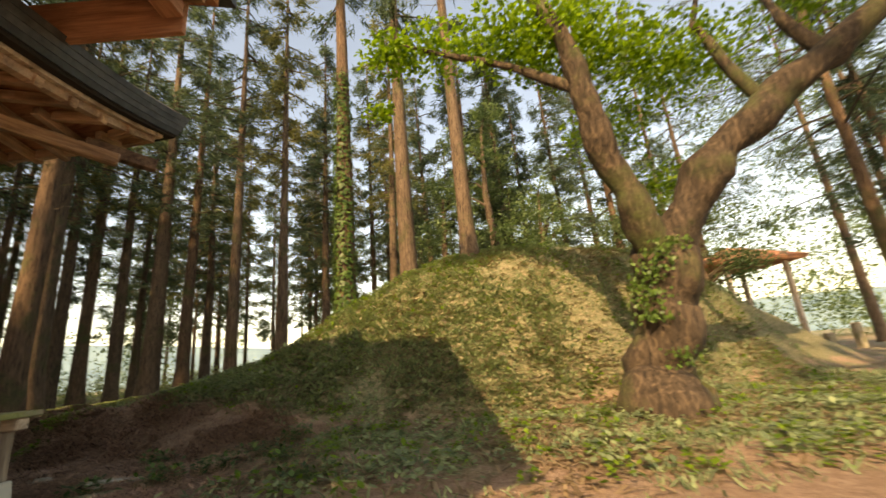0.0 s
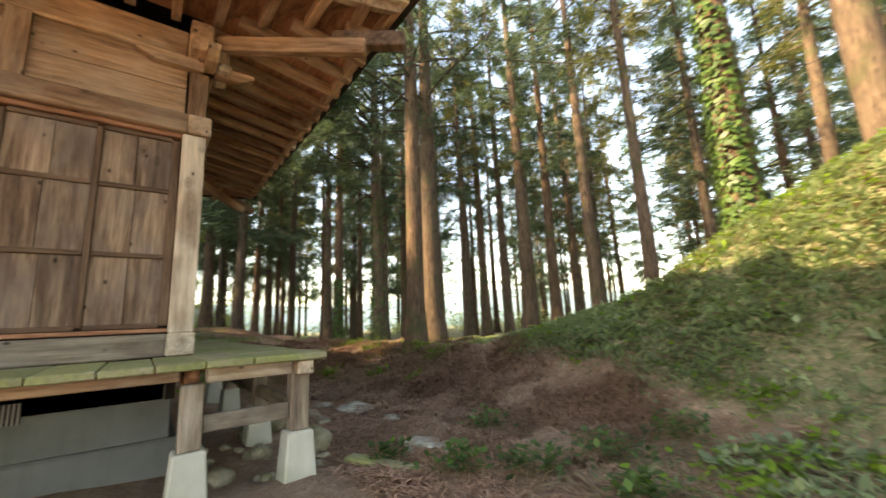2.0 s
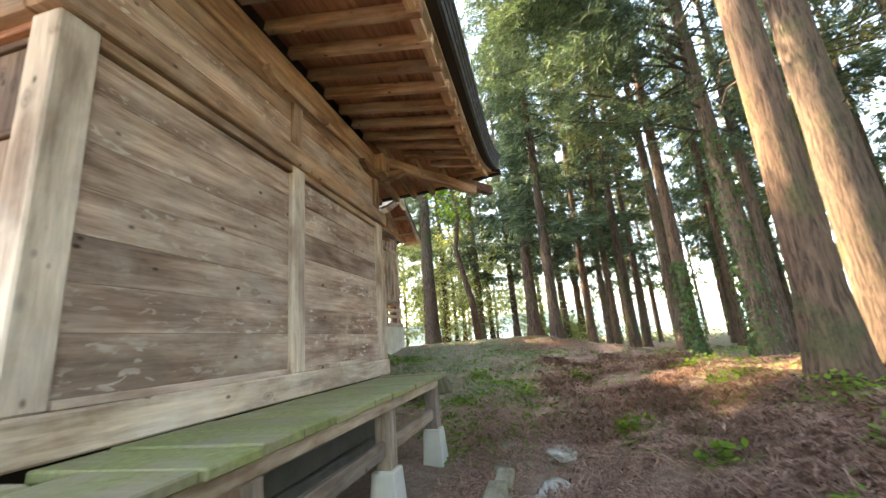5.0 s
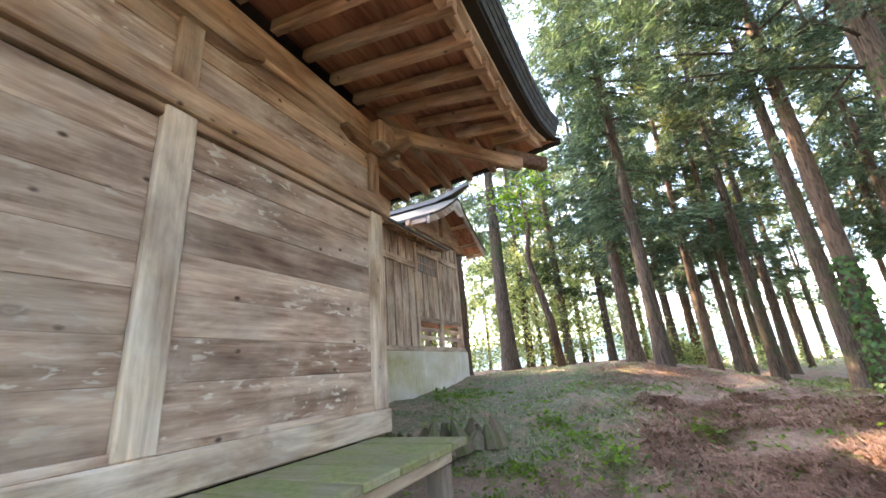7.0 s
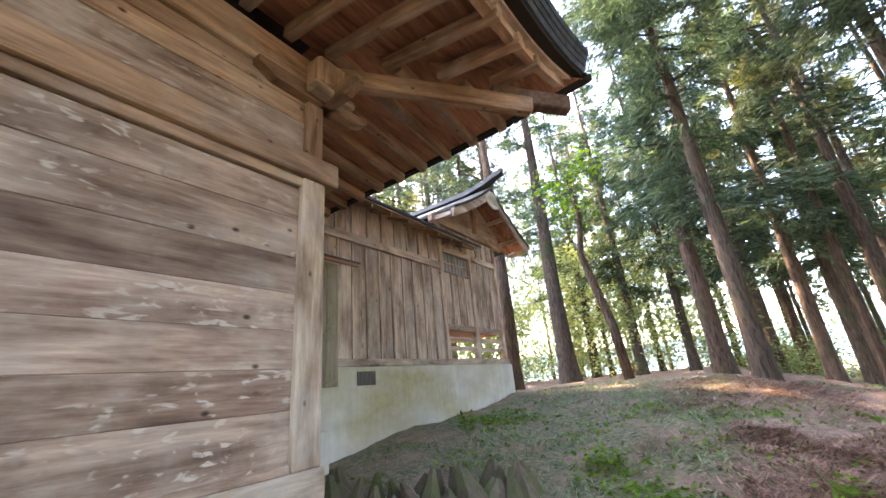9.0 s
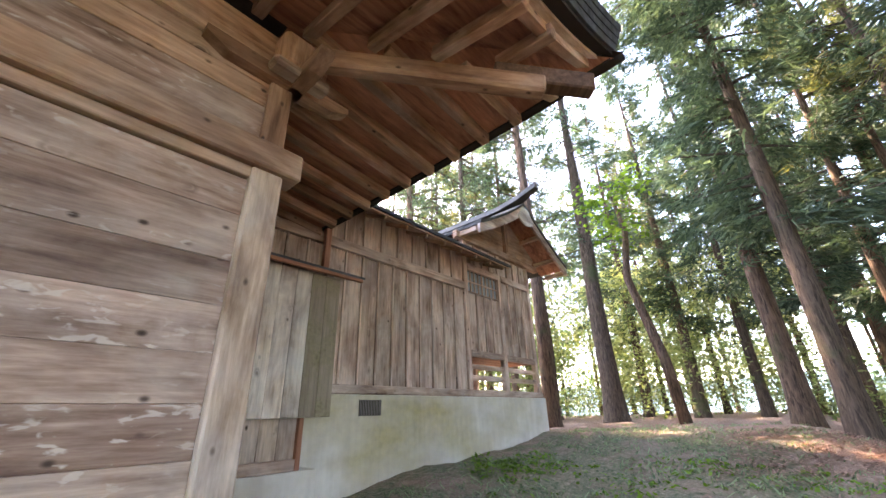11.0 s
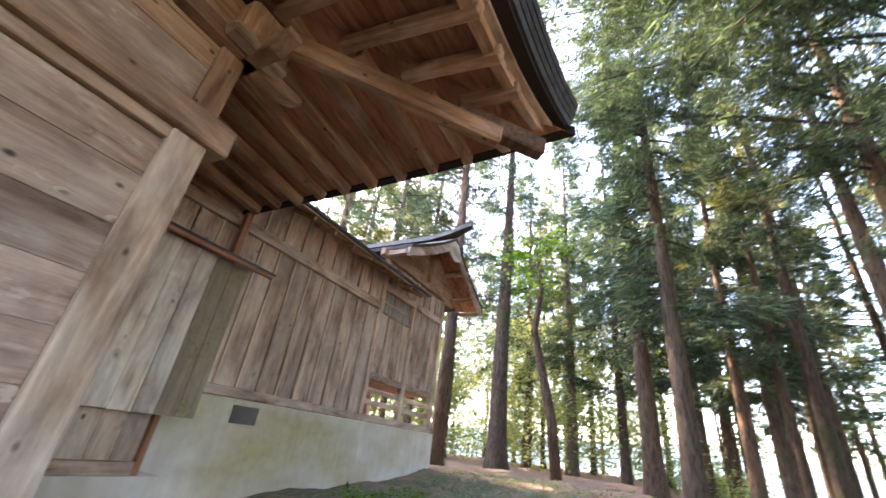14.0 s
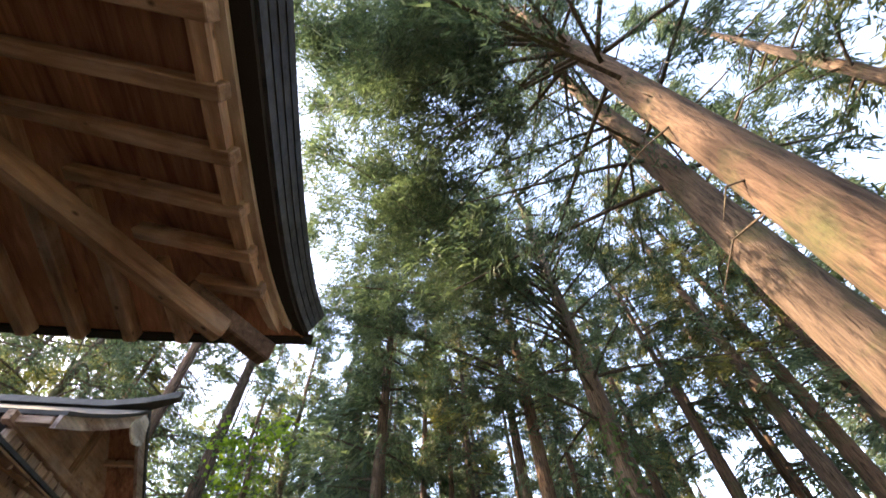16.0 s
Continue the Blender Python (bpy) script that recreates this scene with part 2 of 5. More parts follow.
def leaf_material(name, low, high, glow=0.35, rough=0.6):
    """Thin leaves: some of the light goes through."""
    m, nt, b = material(name, rough)
    geo = nt.nodes.new("ShaderNodeNewGeometry")
    col = ramp(nt, geo.outputs["Random Per Island"], ((0.0, low), (1.0, high)))
    col = random_tint(nt, col, 0.15)
    nt.links.new(col, b.inputs["Base Color"])
    tr = nt.nodes.new("ShaderNodeBsdfTranslucent")
    nt.links.new(blend(nt, 1.0, col, (1.0, 1.0, 0.68), "MULTIPLY"), tr.inputs["Color"])
    mx = nt.nodes.new("ShaderNodeMixShader")
    mx.inputs[0].default_value = glow
    nt.links.new(b.outputs[0], mx.inputs[1])
    nt.links.new(tr.outputs[0], mx.inputs[2])
    nt.links.new(mx.outputs[0], nt.nodes["Material Output"].inputs["Surface"])
    return m


NEEDLES = leaf_material("cedar_needles", (0.032, 0.064, 0.042), (0.125, 0.18, 0.11), 0.5)
NEEDLES_DRY = leaf_material("olive_needles", (0.06, 0.08, 0.028), (0.2, 0.2, 0.08), 0.5)
LEAVES = leaf_material("fresh_leaves", (0.07, 0.15, 0.015), (0.22, 0.36, 0.04), 0.55)
GREY_IRON = material("grey_vent_bars", 0.6, 0.4)[0]
GREY_IRON.node_tree.nodes["Principled BSDF"].inputs["Base Color"].default_value = (0.3, 0.28, 0.26, 1)
DARK_LEAVES = leaf_material("dull_leaves", (0.06, 0.115, 0.055), (0.19, 0.27, 0.125), 0.45)
IVY = leaf_material("ivy_leaves", (0.025, 0.06, 0.014), (0.09, 0.165, 0.035), 0.3, 0.45)
UNDERGROWTH = leaf_material("undergrowth_leaves", (0.13, 0.18, 0.07), (0.36, 0.41, 0.18), 0.55)
GRASS = leaf_material("weed_grass", (0.1, 0.15, 0.085), (0.32, 0.4, 0.22), 0.45)
STRAW = leaf_material("dry_straw", (0.11, 0.075, 0.045), (0.34, 0.25, 0.16), 0.3)
LITTER = leaf_material("fallen_cedar_sprays", (0.12, 0.06, 0.042), (0.5, 0.31, 0.225), 0.2)


def ground_material():
    m, nt, b = material("forest_floor", 0.95, 0, 0.2)
    v = coords(nt, (1, 1, 1), False)
    soil = ramp(nt, noise_tex(nt, v, 7, 9, 0.7, 0.6), ((0.3, (0.1, 0.066, 0.048)), (0.5, (0.29, 0.205, 0.15)), (0.7, (0.52, 0.4, 0.31))))
    needle = ramp(nt, noise_tex(nt, v, 38, 7, 0.75, 1.5), ((0.34, (0.11, 0.066, 0.048)), (0.55, (0.39, 0.255, 0.185)), (0.74, (0.6, 0.47, 0.37))))
    dirt = blend(nt, 0.55, soil, needle)
    grass = ramp(nt, noise_tex(nt, v, 16, 8, 0.7, 0.8), ((0.33, (0.045, 0.054, 0.027)), (0.45, (0.14, 0.155, 0.08)), (0.56, (0.25, 0.21, 0.135)), (0.72, (0.43, 0.34, 0.25))))
    at = nt.nodes.new("ShaderNodeAttribute")
    at.attribute_name = "grass"
    edge = noise_tex(nt, v, 1.6, 7, 0.65)
    add = nt.nodes.new("ShaderNodeMath")
    add.operation = "ADD"
    nt.links.new(at.outputs["Fac"], add.inputs[0])
    nt.links.new(edge, add.inputs[1])
    mask = ramp(nt, add.outputs[0], ((0.82, (0, 0, 0)), (1.0, (1, 1, 1))))
    nt.links.new(blend(nt, mask, dirt, grass), b.inputs["Base Color"])
    bump(nt, b, noise_tex(nt, v, 26, 9, 0.75), 0.9, 0.05)
    return m


GROUND = ground_material()


# ---- mesh helpers ----
class Shell:
    """Vertices and faces gathered for one mesh."""

    def __init__(self):
        self.v, self.f = [], []

    def face(self, *pts):
        n = len(self.v)
        self.v += [tuple(p) for p in pts]
        self.f.append(tuple(range(n, n + len(pts))))

    def mesh(self, name, mat, smooth=False):
        me = bpy.data.meshes.new(name)
        me.from_pydata(self.v, [], self.f)
        me.materials.append(mat)
        if smooth:
            me.shade_smooth()
        return me


def thing(name, label, category, group="", kind=""):
    return tagged(new(name), label, category, group, kind)


def place(name, me, parent=None, label="", m=None):
    ob = new(name, me)
    ob.parent = parent
    if m is not None:
        ob.matrix_basis = m
    return tagged(ob, label)


def cuboid(sx, sy, sz, bevel=0.006):
    bm = bmesh.new()
    bmesh.ops.create_cube(bm, size=1.0)
    bmesh.ops.scale(bm, vec=(sx, sy, sz), verts=bm.verts)
    b = min(bevel, 0.3 * min(sx, sy, sz))
    if b > 0:
        bmesh.ops.bevel(bm, geom=bm.edges[:], offset=b, segments=1, affect="EDGES", clamp_overlap=True)
    return bm


def part(name, bm, mat, parent=None, label="", m=None):
    me = bpy.data.meshes.new(name)
    bm.to_mesh(me)
    bm.free()
    me.materials.append(mat)
    return place(name, me, parent, label, m)


def block(name, lo, hi, mat, parent=None, label="", bevel=0.006):
    c = [(a + b) / 2 for a, b in zip(lo, hi)]
    return part(name, cuboid(*[abs(b - a) for a, b in zip(lo, hi)], bevel), mat, parent, label, Matrix.Translation(c))


def beam(name, p, q, w, h, mat, parent=None, label="", up=(0, 0, 1), bevel=0.008):
    """A timber from p to q; its length lies along its own x."""
    p, q = Vector(p), Vector(q)
    x = (q - p).normalized()
    y = Vector(up).cross(x).normalized()
    z = x.cross(y)
    m = Matrix((x, y, z)).transposed().to_4x4()
    m.translation = (p + q) / 2
    return part(name, cuboid((q - p).length, w, h, bevel), mat, parent, label, m)


def tube(points, radii, sides=10, wobble=0.0, seed=0):
    """A tapered, slightly knobbly tube along a line of points."""
    s = Shell()
    pts = [Vector(p) for p in points]
    rings = []
    for i, p in enumerate(pts):
        d = (pts[min(i + 1, len(pts) - 1)] - pts[max(i - 1, 0)]).normalized()
        a = d.orthogonal().normalized() if i == 0 else (a - d * a.dot(d)).normalized()
        b = d.cross(a)
        ring = []
        for k in range(sides):
            t = 2 * math.pi * k / sides
            r = radii[i] * (1 + wobble * noise.noise(Vector((math.cos(t) * 1.3 + seed, math.sin(t) * 1.3, i * 0.37))))
            ring.append(len(s.v))
            s.v.append(tuple(p + (a * math.cos(t) + b * math.sin(t)) * r))
        rings.append(ring)
    for r0, r1 in zip(rings, rings[1:]):
        for k in range(sides):
            s.f.append((r0[k], r0[(k + 1) % sides], r1[(k + 1) % sides], r1[k]))
    s.f.append(tuple(reversed(rings[0])))
    s.f.append(tuple(rings[-1]))
    return s


def smooth(a, b, x):
    t = min(1.0, max(0.0, (x - a) / (b - a)))
    return t * t * (3 - 2 * t)


# ---- ground ----
def mound_height(x, y):
    """A long burial-like mound, steep towards the court and drawn out sideways."""
    u = x - 2.79
    v = y - 11.24 - 0.264 * u
    a, b = abs(u) / (10.98 if u < 0 else 12.0), abs(v) / (4.2 if v < 0 else 5.5)
    return 3.8 * smooth(1.0, 0.156, (a ** 1.62 + b ** 1.62) ** (1 / 1.62))


def height(x, y):
    rise = 1.25 * min(1.0, max(0.0, (-8.6 - x) / 8.2))
    rise *= 1 - smooth(4.2, 10.0, y)
    near = smooth(-8.5, -10.5, x) * smooth(3.2, 1.0, y) * 0.32 * smooth(-16, -12, x)
    bank = 0.55 * smooth(5.6, 7.8, y) * (1 - smooth(13, 26, y)) * smooth(-2.0, -5.0, x) * (1 - 0.75 * smooth(-9.5, -16.5, x))
    mound = mound_height(x, y)
    h = rise + near + bank * (1 - smooth(0, 1.5, mound)) + mound
    heaps = 0.16 * smooth(5.0, 6.4, y) * (1 - smooth(10, 14, y)) * smooth(-2.5, -4.5, x) * (1 - smooth(0.0, 0.5, mound))
    fine = noise.noise(Vector((x * 0.9, y * 0.9, 0.0))) * 0.08 + noise.noise(Vector((x * 3.1, y * 3.1, 4.0))) * 0.04
    fine += heaps * noise.noise(Vector((x * 1.6, y * 1.6, 8.0)))
    away = math.hypot(x + 6, y - 5)
    return h + fine * (1 - smooth(25, 40, away)) - 6.0 * smooth(45, 120, away)


def grassy(x, y):
    g = 0.62 * smooth(0.02, 0.3, mound_height(x, y))
    g = max(g, 0.42 * smooth(2.4, 4.6, y) * smooth(-3.4, -1.6, x))
    g = max(g, 0.47 * smooth(-9.5, -11, x) * smooth(6.0, 4.4, y) * smooth(-20, -16, x))
    g = max(g, 0.5 * smooth(9.0, 13, y) * smooth(-3, -6, x))
    g = max(g, 0.55 * smooth(25, 45, math.hypot(x + 6, y - 5)))
    return max(g, 0.3 * smooth(3, 6, x))


def axis_steps(lo, hi, step, reach):
    mid = list(np.arange(lo, hi + 1e-6, step))
    out, d, p = [], step, hi
    while p < reach:
        d *= 1.3
        p += d
        out.append(p)
    left, d, p = [], step, lo
    while p > -reach:
        d *= 1.3
        p -= d
        left.append(p)
    return left[::-1] + mid + out


gx, gy = axis_steps(-26, 13, 0.22, 1500), axis_steps(-4, 22, 0.22, 1500)
gs = Shell()
gs.v = [(x, y, height(x, y)) for y in gy for x in gx]
nx = len(gx)
gs.f = [(j * nx + i, j * nx + i + 1, (j + 1) * nx + i + 1, (j + 1) * nx + i) for j in range(len(gy) - 1) for i in range(nx - 1)]
ground_mesh = gs.mesh("ground", GROUND, True)
mask = ground_mesh.attributes.new("grass", "FLOAT", "POINT")
mask.data.foreach_set("value", [grassy(v[0], v[1]) for v in gs.v])
ground = tagged(new("ground", ground_mesh), "brown needle-strewn earth rising into a grassy mound", "ground", kind="structure")

# ---- worship hall ----
FX, NY, BX, SY = -5.25, 2.94, -9.265, -3.1  # outer faces of the corner posts
MX = -7.22  # middle post of the side
hall = thing("worship_hall", "old weathered timber shrine hall with a dark hipped roof", "building")
DECK, SILL, LINTEL, PLATE = 0.96, 1.17, 3.04, 3.83
PW = 0.19

for px, py in ((FX - PW / 2, NY - PW / 2), (MX, NY - PW / 2), (BX + PW / 2, NY - PW / 2), (FX - PW / 2, SY + PW / 2), (BX + PW / 2, SY + PW / 2), (FX - PW / 2, 0.95), (FX - PW / 2, -1.1)):
    block("post", (px - PW / 2, py - PW / 2, DECK + 0.2), (px + PW / 2, py + PW / 2, LINTEL), POST["z"], hall, "pale worn square corner post", 0.012)
    block("upper_post", (px - 0.075, py - 0.075, LINTEL + 0.19), (px + 0.075, py + 0.085, PLATE + 0.3), WARM["z"], hall, bevel=0.01)
# sills and lintel rails, butted at the corners
block("sill", (BX - 0.02, NY - 0.2, DECK + 0.004), (FX + 0.02, NY + 0.015, DECK + 0.2), POST["x"], hall, "pale worn ground sill", 0.012)
block("sill", (FX - 0.2, SY, DECK + 0.004), (FX + 0.022, NY - 0.202, DECK + 0.2), LEG["y"], hall, "", 0.012)
block("sill_ledge", (BX + 0.2, NY - 0.09, DECK + 0.2), (FX - 0.2, NY - 0.02, DECK + 0.245), SILVER["x"], hall)
block("lintel", (BX - 0.1, NY - 0.16, LINTEL), (FX + 0.05, NY + 0.035, LINTEL + 0.19), WARM["x"], hall, "sun-browned lintel rail", 0.012)
block("lintel", (FX - 0.16, SY, LINTEL), (FX + 0.048, NY - 0.162, LINTEL + 0.19), WARM_SHADED["y"], hall, "", 0.012)
block("lintel_lip", (BX + 0.19, NY - 0.07, LINTEL - 0.075), (FX - 0.19, NY - 0.012, LINTEL - 0.004), WARM["x"], hall)
block("plate", (BX - 0.22, NY - 0.2, PLATE), (FX + 0.22, NY - 0.01, PLATE + 0.3), WARM["x"], hall, "heavy wall plate under the rafters", 0.012)
block("plate", (FX - 0.2, SY, PLATE), (FX - 0.01, NY - 0.202, PLATE + 0.3), WARM["y"], hall, "", 0.012)
block("plate", (BX + 0.01, SY, PLATE), (BX + 0.2, NY - 0.202, PLATE + 0.3), WARM["y"], hall, "", 0.012)


def bracket_arm(cx, cy, axis, half):
    """A bearing arm with sloped ends under the wall plate."""
    bm = bmesh.new()
    prof = ((-half, 0.11), (-half, 0.065), (-half + 0.14, 0.0), (half - 0.14, 0.0), (half, 0.065), (half, 0.11))
    rows = []
    for off in (-0.05, 0.05):
        rows.append([bm.verts.new((a, off, z) if axis == "x" else (off, a, z)) for a, z in prof])
    n = len(prof)
    bm.faces.new(rows[0])
    bm.faces.new(rows[1][::-1])
    for i in range(n):
        bm.faces.new((rows[0][i], rows[1][i], rows[1][(i + 1) % n], rows[0][(i + 1) % n]))
    bmesh.ops.recalc_face_normals(bm, faces=bm.faces)
    part("bearing_arm", bm, WARM[axis], hall, "", Matrix.Translation((cx, cy, PLATE - 0.112)))


for px in (FX - 0.1, MX, BX + 0.1):
    bracket_arm(px, NY - 0.015, "x", 0.5)
for py in (NY - 0.1, 0.95, -1.1):
    bracket_arm(FX - 0.015, py, "y", 0.5)
    bracket_arm(BX + 0.015, py, "y", 0.5)
for px, py in ((BX + 0.04, NY + 0.02), (FX - 0.04, NY + 0.02)):
    block("corner_block", (px - 0.15, py - 0.15, PLATE - 0.02), (px + 0.15, py + 0.13, PLATE + 0.26), WARM["z"], hall, "carved corner bearing block", 0.03)
    block("corner_arm", (px - 0.2, py + 0.02, PLATE - 0.1), (px + 0.2, py + 0.15, PLATE - 0.024), POST["x"], hall, "", 0.025)

core = Shell()
for lo, hi in (((BX + 0.06, NY - 0.17, 0.6), (FX - 0.06, NY - 0.1, 4.2)), ((FX - 0.17, SY + 0.1, 0.6), (FX - 0.12, NY - 0.18, 4.2)), ((BX + 0.1, SY + 0.1, 0.6), (BX + 0.17, NY - 0.18, 4.2)), ((BX + 0.1, SY + 0.1, 0.6), (FX - 0.12, SY + 0.17, 4.2))):
    (x0, y0, z0), (x1, y1, z1) = lo, hi
    c = [(x, y, z) for z in (z0, z1) for x, y in ((x0, y0), (x1, y0), (x1, y1), (x0, y1))]
    for q in ((0, 1, 5, 4), (1, 2, 6, 5), (2, 3, 7, 6), (3, 0, 4, 7), (4, 5, 6, 7), (3, 2, 1, 0)):
        core.face(*[c[i] for i in q])
# near-black slabs stand in for the dark room behind the boards
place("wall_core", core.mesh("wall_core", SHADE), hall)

# boards of the side wall, two bays of wide horizontal planks
wall_north = tagged(new("wall_north"), "wide grey-brown weathered horizontal planks", "wall", kind="structure")
rnd = random.Random(4)
for x0, x1 in ((BX + PW + 0.002, MX - PW / 2 - 0.002), (MX + PW / 2 + 0.002, FX - PW - 0.002)):
    z = DECK + 0.2
    for hgt in (0.33, 0.235, 0.23, 0.24, 0.245, 0.28, 0.235):
        top = min(z + hgt, LINTEL - 0.004)
        block("plank", (x0, NY - 0.1, z), (x1, NY - 0.047 + rnd.uniform(-0.004, 0.004), top - 0.0015), PLANK["x"], wall_north, bevel=0.0025)
        z = top
    z = LINTEL + 0.19
    for hgt in (0.3, 0.16, 0.18):
        block("plank", (x0 - 0.03, NY - 0.1, z), (x1 + 0.03, NY - 0.05, min(z + hgt, PLATE) - 0.005), WARM["x"] if z > LINTEL + 0.3 else PLANK["x"], wall_north, bevel=0.004)
        z += hgt
# front wall above the lintel
wall_east = tagged(new("wall_east"), "shade-darkened brown boards over the panelled doors", "wall", kind="structure")
for y0, y1 in ((1.05, NY - PW), (-1.0, 0.85), (SY + PW, -1.2)):
    z = LINTEL + 0.19
    for hgt in (0.3, 0.3):
        # boards coloured darker than the side wall's to hold the porch shade
        block("plank", (FX - 0.1, y0, z), (FX - 0.05, y1, z + hgt - 0.005), WARM_SHADED["y"], wall_east, bevel=0.004)
        z += hgt
block("strut", (FX - 0.05, 1.5, LINTEL + 0.19), (FX + 0.0, 1.66, PLATE), WARM_SHADED["z"], hall)
grille = thing("transom_grille", "small dark lattice grille with a wooden frame above the doors", "window")
for lo, hi in (((FX - 0.045, 1.02, 3.4), (FX - 0.015, 1.28, 3.43)), ((FX - 0.045, 1.02, 3.62), (FX - 0.015, 1.28, 3.65)), ((FX - 0.045, 1.25, 3.43), (FX - 0.015, 1.28, 3.62)), ((FX - 0.045, 1.02, 3.43), (FX - 0.015, 1.05, 3.62))):
    block("frame_bar", lo, hi, POST["y"], grille)
block("backing", (FX - 0.049, 1.05, 3.43), (FX - 0.04, 1.25, 3.62), SHADE, grille)
for y in (1.09, 1.13, 1.17, 1.21):
    block("bar", (FX - 0.038, y - 0.006, 3.43), (FX - 0.02, y + 0.006, 3.62), PALE["z"], grille)

# panelled sliding doors of the front
def panel_door(y1, cols, name="panel_door"):
    """A sliding door of square boards in a grid of rails; y1 is its north edge."""
    w = 0.59
    door = thing(name, "brown panelled shrine door of square boards in dark rails", "door", "front doors of the hall")
    y0 = y1 - cols * w
    zs = (1.23, 1.842, 2.456, 2.97)
    fx = FX - 0.065
    for k in range(cols + 1):
        yy = y1 - k * w
        t = 0.035 if k in (0, cols) else 0.022
        lo, hi = (yy - 2 * t, yy) if k == 0 else ((yy, yy + 2 * t) if k == cols else (yy - t, yy + t))
        block("stile", (fx - 0.03, lo, zs[0]), (fx + 0.015, hi, zs[3]), RAIL["z"], door)
        for j, z in enumerate(zs):
            if k < cols:
                a = yy - w + (0.07 if k == cols - 1 else 0.024)
                b = yy - (0.07 if k == 0 else 0.024)
                block("rail", (fx - 0.03, a, z - 0.02), (fx + 0.012, b, z + 0.02), RAIL["y"], door)
                if j < 3:
                    half = (a + b) / 2 + 0.03 * math.sin(k * 7 + j * 3)
                    block("board", (fx - 0.028, a, z + 0.021), (fx - 0.012, half - 0.002, zs[j + 1] - 0.021), PANEL, door, bevel=0.003)
                    block("board", (fx - 0.028, half + 0.002, z + 0.021), (fx - 0.010, b, zs[j + 1] - 0.021), PANEL, door, bevel=0.003)
    return door


panel_door(NY - PW - 0.004, 3)
panel_door(0.84, 3)
panel_door(-1.21, 3)
block("threshold", (FX - 0.18, SY + PW, SILL + 0.002), (FX - 0.005, NY - PW - 0.004, SILL + 0.035), DARK["y"], hall)
block("door_head", (FX - 0.15, SY + PW, 2.995), (FX - 0.02, NY - PW - 0.004, LINTEL - 0.002), DARK["y"], hall)

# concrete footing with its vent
block("footing", (BX + 0.15, SY + 0.1, -0.3), (FX - 0.12, NY - 0.12, 0.86), CONCRETE_SHADED, hall, "grey concrete footing wall darkened for shade", 0.01)
block("footing_ledge", (BX + 0.1, SY, -0.3), (FX - 0.05, NY - 0.05, 0.28), CONCRETE_SHADED, hall, "", 0.02)
def vent(lo, hi, axis, n):
    """A louvred iron vent set in concrete."""
    v = thing("footing_vent", "dark slotted iron vent in the concrete footing", "vent")
    block("backing", lo, hi, SHADE, v, bevel=0)
    a = 1 if axis == "y" else 0
    for i in range(n):
        c = lo[a] + (hi[a] - lo[a]) * (i + 0.5) / n
        l, h = list(lo), list(hi)
        l[a], h[a] = c - 0.005, c + 0.005
        o = 0 if axis == "y" else 1
        l[o], h[o] = hi[o] + 0.001, hi[o] + 0.008
        block("bar", l, h, GREY_IRON, v, bevel=0)
    return v


vent((FX - 0.12, 1.53, 0.55), (FX - 0.112, 1.9, 0.7), "y", 14)

# veranda: planks across, on a frame of posts with tapered concrete shoes
veranda = thing("veranda", "narrow open plank veranda green with moss round the hall", "veranda")
VX, VY, VB = -4.2, 3.79, -9.02
rnd = random.Random(7)
x = VX
while x > VB + 0.1:
    w = min(rnd.uniform(0.28, 0.34), x - VB)
    y0 = NY + 0.018
    if x > FX + 0.02:
        y0 = NY + 0.3
    block("deck_board", (x - w + 0.006, y0, DECK - 0.05), (x, VY + rnd.uniform(-0.015, 0.015), DECK + rnd.uniform(-0.004, 0.004)), MOSS_Y, veranda, bevel=0.008)
    x -= w
y = NY + 0.294
while y > SY:
    w = rnd.uniform(0.28, 0.31)
    block("deck_board", (FX + 0.025, y - w + 0.006, DECK - 0.05), (VX + rnd.uniform(-0.012, 0.012), y, DECK + rnd.uniform(-0.004, 0.004)), MOSS_X, veranda, bevel=0.008)
    y -= w
LX, LY = -4.42, 3.62
block("edge_beam", (VB + 0.05, LY - 0.06, DECK - 0.16), (LX + 0.2, LY + 0.06, DECK - 0.055), POST["x"], veranda, bevel=0.01)
block("edge_beam", (LX - 0.06, 2.96, DECK - 0.16), (LX + 0.06, LY - 0.062, DECK - 0.055), POST["y"], veranda, bevel=0.01)
block("edge_beam", (LX - 0.08, SY, DECK - 0.13), (LX + 0.05, 2.8, DECK - 0.055), WARM["y"], veranda, "brown edge beam", 0.01)
block("wall_beam", (FX - 0.1, SY, 0.862), (FX + 0.02, NY - 0.1, DECK - 0.054), DARK["y"], veranda)


def shoe(cx, cy, top):
    bm = bmesh.new()
    bmesh.ops.create_cone(bm, cap_ends=True, segments=4, radius1=0.2, radius2=0.14, depth=top + 0.25)
    bmesh.ops.rotate(bm, matrix=Matrix.Rotation(radians(45), 3, "Z"), verts=bm.verts)
    bmesh.ops.bevel(bm, geom=bm.edges[:], offset=0.012, segments=1, affect="EDGES")
    return part("concrete_shoe", bm, CONCRETE_PALE, veranda, "pale tapered concrete footing shoe", Matrix.Translation((cx, cy, (top - 0.25) / 2)))


